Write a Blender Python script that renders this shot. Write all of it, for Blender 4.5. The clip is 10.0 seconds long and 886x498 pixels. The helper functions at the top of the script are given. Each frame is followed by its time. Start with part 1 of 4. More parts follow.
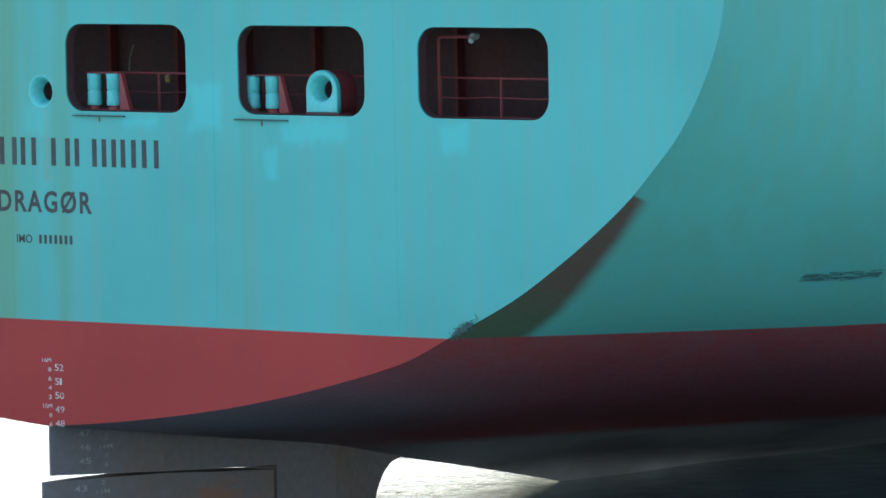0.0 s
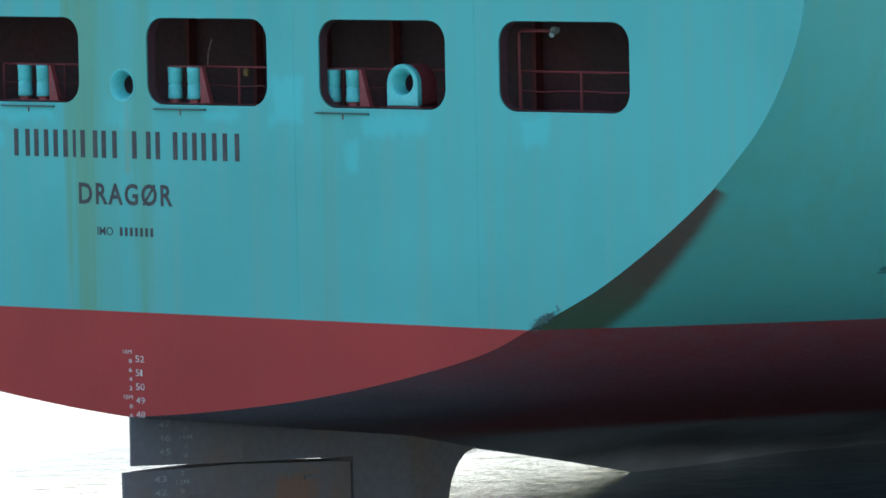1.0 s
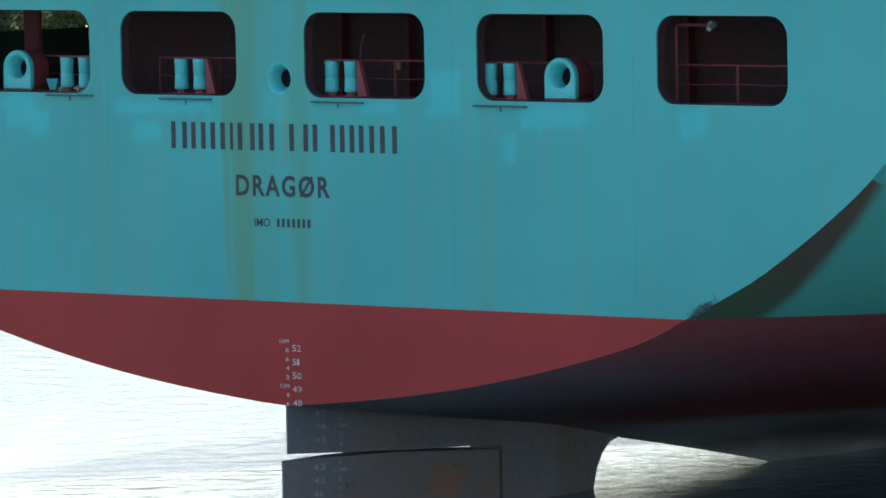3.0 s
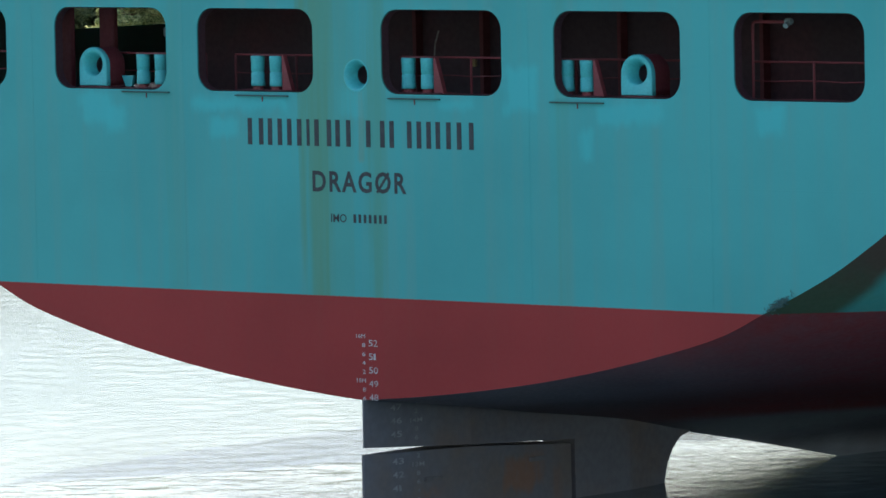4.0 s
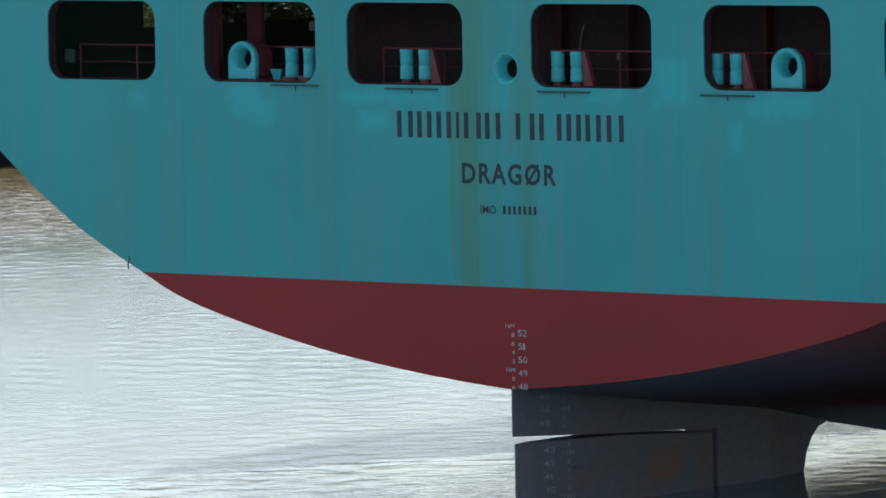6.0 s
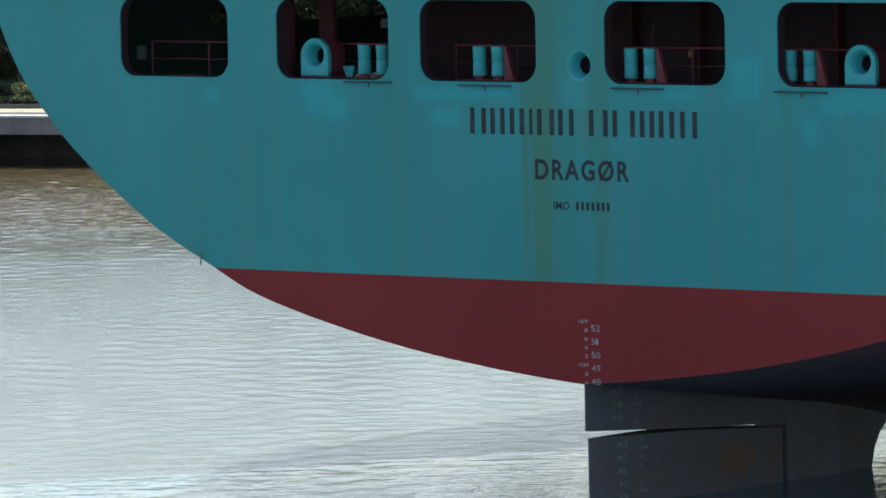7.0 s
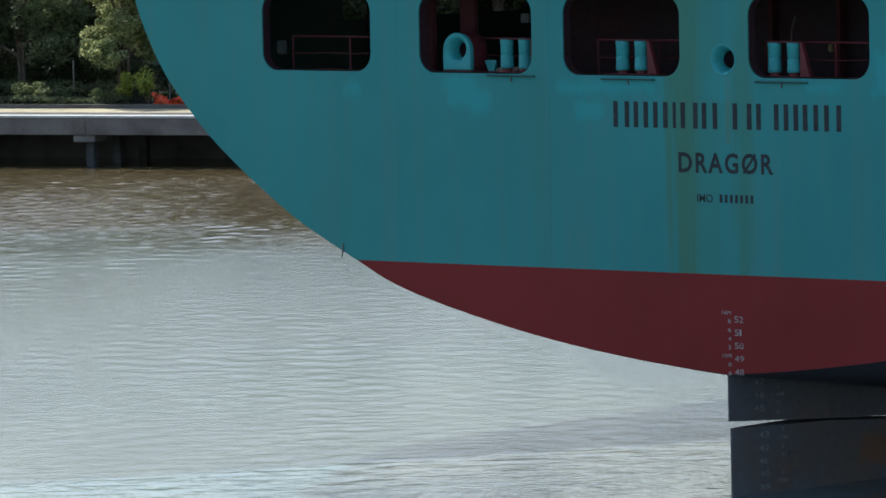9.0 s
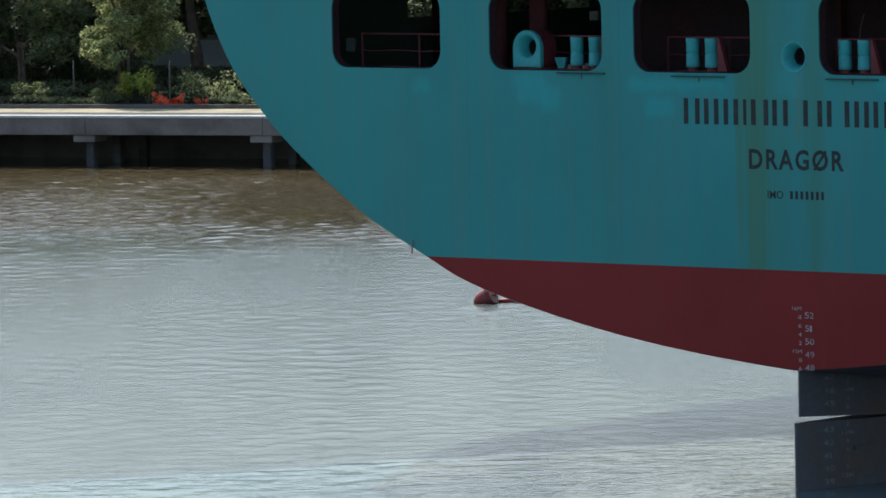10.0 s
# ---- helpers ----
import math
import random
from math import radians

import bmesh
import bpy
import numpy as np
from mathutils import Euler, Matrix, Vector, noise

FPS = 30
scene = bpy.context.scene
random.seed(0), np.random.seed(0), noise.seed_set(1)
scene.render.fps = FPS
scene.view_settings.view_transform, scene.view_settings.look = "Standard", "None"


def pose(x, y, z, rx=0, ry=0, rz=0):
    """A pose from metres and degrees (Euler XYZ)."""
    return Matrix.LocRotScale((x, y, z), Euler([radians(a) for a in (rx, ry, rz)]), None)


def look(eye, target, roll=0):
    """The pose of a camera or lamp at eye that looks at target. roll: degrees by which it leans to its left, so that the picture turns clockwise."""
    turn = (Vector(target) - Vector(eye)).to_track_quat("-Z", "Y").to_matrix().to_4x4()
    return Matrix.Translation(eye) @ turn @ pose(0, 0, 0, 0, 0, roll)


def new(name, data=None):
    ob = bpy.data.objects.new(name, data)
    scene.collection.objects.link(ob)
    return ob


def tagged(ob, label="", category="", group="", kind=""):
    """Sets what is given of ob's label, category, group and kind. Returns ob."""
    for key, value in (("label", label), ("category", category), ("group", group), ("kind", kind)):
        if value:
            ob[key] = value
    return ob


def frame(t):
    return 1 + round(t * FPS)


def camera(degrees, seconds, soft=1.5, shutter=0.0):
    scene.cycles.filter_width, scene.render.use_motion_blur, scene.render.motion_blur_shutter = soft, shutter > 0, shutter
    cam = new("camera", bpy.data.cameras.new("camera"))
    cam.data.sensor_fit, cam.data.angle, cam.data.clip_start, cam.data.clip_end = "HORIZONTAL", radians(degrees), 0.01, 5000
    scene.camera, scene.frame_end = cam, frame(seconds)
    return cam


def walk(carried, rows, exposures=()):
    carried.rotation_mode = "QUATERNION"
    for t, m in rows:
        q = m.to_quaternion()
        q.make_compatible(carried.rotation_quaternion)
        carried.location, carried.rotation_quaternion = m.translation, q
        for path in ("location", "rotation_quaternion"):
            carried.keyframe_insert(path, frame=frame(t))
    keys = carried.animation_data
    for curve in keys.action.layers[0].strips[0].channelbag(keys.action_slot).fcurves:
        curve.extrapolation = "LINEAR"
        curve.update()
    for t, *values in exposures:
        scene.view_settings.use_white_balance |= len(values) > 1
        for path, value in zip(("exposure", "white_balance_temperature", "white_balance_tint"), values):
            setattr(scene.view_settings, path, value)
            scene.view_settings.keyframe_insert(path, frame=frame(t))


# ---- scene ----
# The camera stands still, high on a river bank, with a long lens.
cam = camera(7.476, 10.0, soft=1.6)
EYE = (0.0, 0.0, 16.497)
NODS = [(0.0, 0.010), (0.5, -0.006), (1.0, -0.010), (1.5, -0.001), (2.0, -0.005), (2.5, -0.004), (4.0, 0.0), (10.0, 0.0)]
EXPOSURES = [(0.0, 1.98, 6880, 7), (0.5, 1.87, 6830, 7), (1.0, 1.70, 6770, 7), (1.5, 1.58, 6720, 7), (2.0, 1.46, 6660, 6), (2.5, 1.41, 6600, 6),
             (4.0, 1.15, 6520, 6), (4.5, 1.08, 6480, 6), (5.0, 0.97, 6430, 6), (5.5, 0.87, 6410, 6), (7.0, 0.51, 6360, 6), (8.0, 0.31, 6330, 6),
             (9.0, 0.16, 6300, 6), (10.0, 0.06, 6270, 6)]
walk(cam, [(t, pose(*EYE, 90 - 3.9015 + nod) @ pose(0, 0, 0, 0, 0, -1.108)) for t, nod in NODS], EXPOSURES)

# ---- light: hazy sky, sun high to the left beyond the ship, so the stern is in shade ----
SUN_DIR = Vector((-0.26, 0.62, 0.76)).normalized()
world = bpy.data.worlds.new("world")
scene.world = world
world.use_nodes = True
wn = world.node_tree.nodes
sky = wn.new("ShaderNodeTexSky")
sky.sky_type = "NISHITA"
sky.sun_disc = False
sky.sun_elevation = math.asin(SUN_DIR.z)
sky.sun_rotation = math.atan2(SUN_DIR.x, SUN_DIR.y)
sky.air_density, sky.dust_density, sky.ozone_density = 1.0, 2.1, 1.0
world.node_tree.links.new(sky.outputs[0], wn["Background"].inputs[0])
wn["Background"].inputs[1].default_value = 0.15
sun_data = bpy.data.lights.new("sun", "SUN")
sun_data.energy, sun_data.angle, sun_data.color = 4.2, radians(0.6), (1.0, 0.95, 0.87)
sun = new("sun", sun_data)
sun.matrix_world = look((0, 0, 80), tuple(Vector((0, 0, 80)) - SUN_DIR))


# ---- material helpers ----
class Mat:
    def __init__(self, name, rough=0.5, metal=0.0, spec=0.5):
        self.m = bpy.data.materials.new(name)
        self.m.use_nodes = True
        self.t = self.m.node_tree
        self.b = self.t.nodes["Principled BSDF"]
        self.b.inputs["Roughness"].default_value = rough
        self.b.inputs["Metallic"].default_value = metal
        self.b.inputs["Specular IOR Level"].default_value = spec
        self.co = self.t.nodes.new("ShaderNodeTexCoord").outputs["Object"]

    def link(self, a, b):
        self.t.links.new(a, b)

    def put(self, socket, v):
        if isinstance(v, bpy.types.NodeSocket):
            self.link(v, socket)
        elif isinstance(v, (tuple, list)) and len(v) == 3 and len(socket.default_value) == 4:
            socket.default_value = (*v, 1)
        else:
            socket.default_value = v

    def scaled(self, sx, sy, sz, co=None):
        n = self.t.nodes.new("ShaderNodeMapping")
        n.inputs["Scale"].default_value = (sx, sy, sz)
        self.link(co or self.co, n.inputs[0])
        return n.outputs[0]

    def noise(self, scale, detail=4, rough=0.55, co=None, distort=0.0):
        n = self.t.nodes.new("ShaderNodeTexNoise")
        n.inputs["Scale"].default_value, n.inputs["Detail"].default_value = scale, detail
        n.inputs["Roughness"].default_value, n.inputs["Distortion"].default_value = rough, distort
        self.link(co or self.co, n.inputs["Vector"])
        return n.outputs[0]

    def ramp(self, v, a, b, lo=0.0, hi=1.0):
        n = self.t.nodes.new("ShaderNodeMapRange")
        n.interpolation_type = "SMOOTHSTEP"
        for k, x in zip((1, 2, 3, 4), (a, b, lo, hi)):
            self.put(n.inputs[k], x)
        self.link(v, n.inputs[0])
        return n.outputs[0]

    def math(self, op, a, b=0.0, c=None):
        n = self.t.nodes.new("ShaderNodeMath")
        n.operation = op
        self.put(n.inputs[0], a)
        self.put(n.inputs[1], b)
        if c is not None:
            self.put(n.inputs[2], c)
        return n.outputs[0]

    def mix(self, f, a, b, blend="MIX"):
        n = self.t.nodes.new("ShaderNodeMix")
        n.data_type, n.blend_type = "RGBA", blend
        self.put(n.inputs[0], f)
        self.put(n.inputs[6], a)
        self.put(n.inputs[7], b)
        return n.outputs[2]

    def xyz(self, co=None):
        n = self.t.nodes.new("ShaderNodeSeparateXYZ")
        self.link(co or self.co, n.inputs[0])
        return n.outputs

    def bump(self, h, strength=0.3, dist=0.02, under=None):
        n = self.t.nodes.new("ShaderNodeBump")
        n.inputs["Strength"].default_value, n.inputs["Distance"].default_value = strength, dist
        self.link(h, n.inputs["Height"])
        if under:
            self.link(under, n.inputs["Normal"])
        self.link(n.outputs[0], self.b.inputs["Normal"])
        return n.outputs[0]

    def color(self, v):
        self.put(self.b.inputs["Base Color"], v)
        return self

    def rough(self, v):
        self.put(self.b.inputs["Roughness"], v)
        return self


def worn(name, base, dark, rough=0.55, scale=1.5, fine=25.0, metal=0.0, bump=0.15):
    """A painted or mineral surface: base colour, blotches of a second one, fine grain and a little relief."""
    m = Mat(name, rough, metal, 0.3)
    blotch = m.ramp(m.noise(scale, 5), 0.42, 0.7)
    grain = m.noise(fine, 3)
    col = m.mix(blotch, base, dark)
    col = m.mix(m.ramp(grain, 0.3, 0.7, 0.0, 0.35), col, tuple(c * 0.7 for c in base))
    m.color(col)
    m.rough(m.ramp(grain, 0.2, 0.8, rough - 0.08, rough + 0.12))
    m.bump(grain, bump, 0.01)
    return m.m


# the underbody black is lightened, standing in for bounce light under the counter
TURQ, TURQ_FRESH, RED, BLACK_LIFTED = (0.058, 0.316, 0.308), (0.055, 0.375, 0.385), (0.285, 0.027, 0.026), (0.275, 0.28, 0.295)
Z_RED, Z_BLACK = 5.14, 1.55


def box_mask(m, u, v, u0, u1, v0, v1, soft, wob):
    """A soft-edged rectangle in two coordinates, its edges frayed by a noise."""
    u = m.math("ADD", u, m.math("MULTIPLY", m.math("SUBTRACT", wob, 0.5), soft * 6))
    v = m.math("ADD", v, m.math("MULTIPLY", m.math("SUBTRACT", wob, 0.5), soft * 6))
    a = m.math("MULTIPLY", m.ramp(u, u0 - soft, u0 + soft), m.ramp(u, u1 - soft, u1 + soft, 1, 0))
    b = m.math("MULTIPLY", m.ramp(v, v0 - soft, v0 + soft), m.ramp(v, v1 - soft, v1 + soft, 1, 0))
    return m.math("MULTIPLY", a, b)


def hull_material(name, side):
    """Ship paint in three bands, with waviness, drips, rust and retouched patches."""
    m = Mat(name, 0.55, spec=0.22)
    x, y, z = m.xyz()
    wob = m.noise(0.9, 5)
    broad = m.noise(0.16, 4)
    streak = m.noise(1.0, 5, co=m.scaled(2.2, 2.2, 0.10))
    fine = m.noise(9.0, 4)
    turq = m.mix(m.ramp(broad, 0.35, 0.7), TURQ, tuple(c * 0.86 for c in TURQ))
    turq = m.mix(m.ramp(streak, 0.42, 0.72, 0, 0.5), turq, (0.10, 0.275, 0.25))
    # side paint weathered greener, and darkened in the colour for the shaded flare
    if side:
        turq = m.mix(m.ramp(streak, 0.3, 0.7, 0.5, 0.85), turq, (0.070, 0.262, 0.215))
    ragged = m.math("ADD", m.math("MULTIPLY", wob, 0.55), m.math("MULTIPLY", m.noise(1.0, 4, co=m.scaled(4.0, 4.0, 0.9)), 0.45))
    if not side:
        for u0, u1, v0, v1 in ((4.3, 5.2, 9.35, 10.35), (6.9, 8.6, 9.15, 9.62), (6.4, 6.7, 8.3, 9.0), (11.2, 11.9, 9.0, 9.6), (-8.4, -7.4, 8.9, 9.62),
                               (-4.4, -3.6, 8.65, 9.1), (-0.5, 0.3, 9.2, 9.8), (-4.9, -2.0, 9.3, 9.6), (-11.6, -11.1, 9.1, 9.4), (2.3, 3.4, 9.42, 9.62), (-7.6, -7.0, 8.8, 9.3)):
            turq = m.mix(m.math("MULTIPLY", box_mask(m, x, z, u0, u1, v0, v1, 0.14, ragged), 0.72), turq, TURQ_FRESH)
        # drips below the hawse pipe
        drip = m.noise(1.0, 5, co=m.scaled(3.2, 3.2, 0.14))
        for u0, u1, f in ((-1.6, -0.78, 1.0), (-0.8, -0.15, 0.35), (0.3, 0.75, 0.7), (-5.7, -5.3, 0.2), (5.75, 5.95, 0.35), (-11.9, -11.4, 0.12)):
            band = box_mask(m, x, z, u0, u1, 4.9, 20.0, 0.14, drip)
            band = m.math("MULTIPLY", band, m.ramp(drip, 0.28, 0.6, 0.65, 1.0))
            turq = m.mix(m.math("MULTIPLY", band, f * 0.85), turq, (0.086, 0.232, 0.15))
        thin = m.noise(1.0, 5, co=m.scaled(9.0, 9.0, 0.3))
        for u0, u1, v0, v1 in ((0.0, 0.22, 8.2, 9.75), (-0.15, -0.02, 9.0, 9.75)):
            rust = m.math("MULTIPLY", box_mask(m, x, z, u0, u1, v0, v1, 0.06, thin), m.ramp(thin, 0.4, 0.62))
            turq = m.mix(m.math("MULTIPLY", rust, 0.28), turq, (0.20, 0.17, 0.06))
    else:
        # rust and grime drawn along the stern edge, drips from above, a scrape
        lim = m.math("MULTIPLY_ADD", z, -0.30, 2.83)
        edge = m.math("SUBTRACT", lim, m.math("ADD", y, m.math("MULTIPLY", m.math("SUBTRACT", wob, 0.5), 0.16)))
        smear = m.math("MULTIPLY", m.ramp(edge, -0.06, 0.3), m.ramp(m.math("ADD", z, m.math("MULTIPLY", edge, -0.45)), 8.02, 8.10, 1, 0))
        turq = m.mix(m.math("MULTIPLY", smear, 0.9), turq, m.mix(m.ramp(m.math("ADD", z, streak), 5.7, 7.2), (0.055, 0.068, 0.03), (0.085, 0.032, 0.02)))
        drip = m.noise(1.0, 5, co=m.scaled(1.6, 1.6, 0.10))
        turq = m.mix(m.math("MULTIPLY", m.ramp(drip, 0.55, 0.72, 0, 0.5), m.ramp(z, 9.6, 12.5)), turq, (0.25, 0.27, 0.10))
        scr = m.noise(1.0, 5, rough=0.7, co=m.scaled(3.0, 2.6, 26.0), distort=0.9)
        hit = box_mask(m, y, z, 4.4, 5.8, 6.20, 6.38, 0.03, wob)
        turq = m.mix(m.math("MULTIPLY", hit, m.ramp(scr, 0.40, 0.52, 0, 0.8)), turq, (0.02, 0.035, 0.035))
    red = m.mix(m.ramp(broad, 0.35, 0.65), RED, tuple(c * 0.82 for c in RED))
    red = m.mix(m.ramp(streak, 0.5, 0.8, 0, 0.3), red, (0.23, 0.036, 0.03))
    black = m.mix(m.ramp(broad, 0.4, 0.6), BLACK_LIFTED, (0.155, 0.145, 0.155))
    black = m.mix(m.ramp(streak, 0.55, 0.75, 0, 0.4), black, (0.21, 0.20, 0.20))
    zz = m.math("ADD", z, m.math("MULTIPLY", m.math("SUBTRACT", fine, 0.5), 0.02))
    col = m.mix(m.ramp(zz, Z_RED - 0.012, Z_RED + 0.012), red, turq)
    if side:
        # streaky grey over the shell's red, standing in for haze
        haze_grey = m.math("MULTIPLY", m.ramp(z, Z_RED - 0.02, Z_RED - 0.01, 1.0, 0.0), m.ramp(streak, 0.3, 0.7, 0.2, 0.5))
        col = m.mix(haze_grey, col, (0.15, 0.085, 0.095))
        # towards the stern the dark band turns browner and reaches higher
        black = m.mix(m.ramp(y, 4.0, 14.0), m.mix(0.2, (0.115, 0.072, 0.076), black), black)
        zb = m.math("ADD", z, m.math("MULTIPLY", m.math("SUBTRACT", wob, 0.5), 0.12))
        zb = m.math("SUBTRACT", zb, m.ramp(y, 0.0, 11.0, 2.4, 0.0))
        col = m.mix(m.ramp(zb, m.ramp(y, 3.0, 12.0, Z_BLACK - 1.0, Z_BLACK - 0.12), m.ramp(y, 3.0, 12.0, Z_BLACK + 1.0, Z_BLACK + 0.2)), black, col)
    m.color(col)
    m.rough(m.ramp(fine, 0.2, 0.8, 0.48, 0.66))
    # plates between frames bulge a little
    plate = m.t.nodes.new("ShaderNodeTexBrick")
    for key, v in (("Scale", 1.0), ("Mortar Size", 0.02), ("Mortar Smooth", 1.0), ("Brick Width", 9.0), ("Row Height", 2.6)):
        plate.inputs[key].default_value = v
    comb = m.t.nodes.new("ShaderNodeCombineXYZ")
    m.link(y if side else x, comb.inputs[0])
    m.link(z, comb.inputs[1])
    m.link(comb.outputs[0], plate.inputs["Vector"])
    low = m.bump(m.noise(0.55, 3), 0.25, 0.06)
    mid = m.bump(plate.outputs["Fac"], 0.12, 0.012, low)
    m.bump(fine, 0.08, 0.008, mid)
    return m.m


def water_material():
    m = Mat("river_water", 0.05, spec=0.5)
    m.b.inputs["IOR"].default_value = 1.333
    x, y, z = m.xyz()
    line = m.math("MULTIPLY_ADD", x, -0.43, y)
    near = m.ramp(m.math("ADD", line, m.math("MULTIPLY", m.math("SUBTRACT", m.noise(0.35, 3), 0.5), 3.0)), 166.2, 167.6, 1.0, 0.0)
    # river brown off the quay, deepened in the colour for mirrored trees
    bank_zone = m.ramp(m.math("ADD", y, m.math("MULTIPLY", m.noise(0.05, 4), 40.0)), 258.0, 284.0)
    reach = m.mix(bank_zone, m.mix(m.ramp(m.noise(0.03, 4), 0.3, 0.7), (0.105, 0.135, 0.122), (0.125, 0.148, 0.128)), (0.112, 0.088, 0.048))
    # the blue near the ship stands in for bluer sky mirrored there
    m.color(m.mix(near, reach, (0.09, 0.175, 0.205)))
    m.rough(m.mix(near, m.mix(bank_zone, (0.18, 0.18, 0.18), (0.05, 0.05, 0.05)), (0.075, 0.075, 0.075)))
    # wind ripples too small for the wave mesh, stronger in gusts
    gust = m.ramp(m.noise(1.0, 3, co=m.scaled(0.09, 0.03, 1)), 0.35, 0.65, 0.3, 1.2)
    fine = m.noise(3.2, 3, co=m.scaled(0.7, 1.0, 1), distort=0.4)
    tiny = m.noise(8.0, 2, co=m.scaled(0.8, 1.0, 1))
    h = m.math("ADD", m.math("MULTIPLY", fine, 0.034), m.math("MULTIPLY", tiny, 0.008))
    m.bump(m.math("MULTIPLY", m.math("MULTIPLY", h, gust), m.math("ADD", m.ramp(near, 0.0, 1.0, 1.0, 0.45), m.math("MULTIPLY", m.math("MULTIPLY", bank_zone, 0.25), m.ramp(m.math("MULTIPLY_ADD", x, 0.445, y), 283.0, 289.0, 1.0, -0.8)))), 1.0, 1.0)
    return m.m


def leaf_material(name, a, b):
    m = Mat(name, 0.6, spec=0.12)
    geo = m.t.nodes.new("ShaderNodeNewGeometry")
    r = geo.outputs["Random Per Island"]
    m.color(m.mix(r, a, b))
    tr = m.t.nodes.new("ShaderNodeBsdfTranslucent")
    m.put(tr.inputs[0], m.mix(r, tuple(c * 1.6 for c in a), tuple(c * 1.6 for c in b)))
    mixs = m.t.nodes.new("ShaderNodeMixShader")
    mixs.inputs[0].default_value = 0.42
    m.link(m.b.outputs[0], mixs.inputs[1])
    m.link(tr.outputs[0], mixs.inputs[2])
    m.link(mixs.outputs[0], m.t.nodes["Material Output"].inputs[0])
    return m.m


def rudder_material():
    """Dull antifouling with rusty bleeding below the top edge of the blade."""
    m = Mat("stained_rudder_paint", 0.65, spec=0.3)
    x, y, z = m.xyz()
    blotch, grain = m.noise(0.5, 5), m.noise(6.0, 3)
    run = m.noise(1.0, 4, co=m.scaled(3.0, 3.0, 0.8))
    col = m.mix(m.ramp(blotch, 0.42, 0.7), (0.135, 0.13, 0.14), (0.15, 0.118, 0.10))
    col = m.mix(m.ramp(grain, 0.3, 0.7, 0.0, 0.3), col, (0.10, 0.095, 0.10))
    for u0, u1, v0, v1, f in ((-0.9, 0.5, 0.45, 1.15, 0.8), (-3.6, -2.9, 0.55, 0.7, 0.5), (0.9, 1.25, -0.6, 0.9, 0.4)):
        stain = m.math("MULTIPLY", box_mask(m, y, z, u0, u1, v0, v1, 0.13, run), m.ramp(run, 0.3, 0.6, 0.3, 1.0))
        col = m.mix(m.math("MULTIPLY", stain, f), col, (0.21, 0.105, 0.06))
    m.color(col)
    m.rough(m.ramp(grain, 0.2, 0.8, 0.57, 0.77))
    m.bump(grain, 0.15, 0.01)
    return m.m


M_TRANSOM = hull_material("stern_paint", False)
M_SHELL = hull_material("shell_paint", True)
M_RUDDER = worn("dark_antifouling", (0.135, 0.13, 0.14), (0.155, 0.115, 0.095), 0.65, 0.5, 6.0)
M_INNER = worn("red_oxide_paint", (0.15, 0.04, 0.045), (0.11, 0.034, 0.037), 0.65, 0.8, 12.0)
# coaming and bulkhead colours hold the shade inside the openings
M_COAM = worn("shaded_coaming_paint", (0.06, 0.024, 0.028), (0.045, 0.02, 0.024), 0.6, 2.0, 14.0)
M_BULK = worn("shaded_bulkhead_paint", (0.062, 0.040, 0.046), (0.088, 0.034, 0.04), 0.6, 0.5, 8.0)
# port room bulkheads are lightened in the colour, making up for dim light
M_ROOM = worn("lifted_room_paint", (0.20, 0.13, 0.135), (0.15, 0.095, 0.10), 0.65, 0.7, 10.0)
M_BEAM = worn("stained_beam_concrete", (0.29, 0.255, 0.235), (0.15, 0.13, 0.12), 0.85, 0.45, 5.0, bump=0.3)
M_BLADE = rudder_material()
M_RAIL = worn("red_rail_paint", (0.20, 0.04, 0.045), (0.14, 0.035, 0.035), 0.5, 3.0, 30.0)
M_HOUSE = worn("dull_red_housing", (0.15, 0.03, 0.034), (0.10, 0.026, 0.028), 0.6, 2.0, 20.0)
M_FIT = worn("turquoise_fitting_paint", (0.075, 0.43, 0.43), (0.065, 0.34, 0.34), 0.45, 2.5, 20.0)
M_BLACKP = worn("black_letter_paint", (0.028, 0.03, 0.036), (0.045, 0.05, 0.055), 0.5, 3.0, 20.0)
# throat steel is coloured dark for the shade deep in the holes
M_THROAT = worn("shade_dark_steel", (0.05, 0.03, 0.034), (0.035, 0.022, 0.026), 0.6, 3.0, 20.0)
M_WHITEP = worn("white_mark_paint", (0.50, 0.46, 0.45), (0.34, 0.26, 0.26), 0.6, 4.0, 30.0)
M_GREYP = worn("faded_mark_paint", (0.26, 0.25, 0.25), (0.15, 0.14, 0.14), 0.6, 4.0, 30.0)
M_STEEL = worn("dull_steel", (0.30, 0.29, 0.28), (0.16, 0.12, 0.09), 0.45, 4.0, 30.0, metal=0.6)
M_LAMP = worn("grey_lamp_housing", (0.20, 0.24, 0.23), (0.14, 0.16, 0.15), 0.4, 5.0, 30.0)
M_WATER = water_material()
M_CONC = worn("weathered_concrete", (0.36, 0.34, 0.32), (0.22, 0.20, 0.19), 0.85, 0.35, 5.0, bump=0.3)
M_CONC_D = worn("dark_concrete", (0.16, 0.15, 0.14), (0.08, 0.075, 0.07), 0.8, 0.6, 6.0, bump=0.3)
M_PILE = worn("stained_piles", (0.13, 0.125, 0.125), (0.06, 0.058, 0.055), 0.85, 0.8, 6.0, bump=0.3)
M_DECK = worn("sunlit_planks", (0.56, 0.49, 0.33), (0.30, 0.25, 0.17), 0.8, 0.5, 8.0)
M_SOIL = worn("planted_soil", (0.035, 0.034, 0.02), (0.02, 0.028, 0.012), 0.95, 0.3, 3.0, bump=0.5)
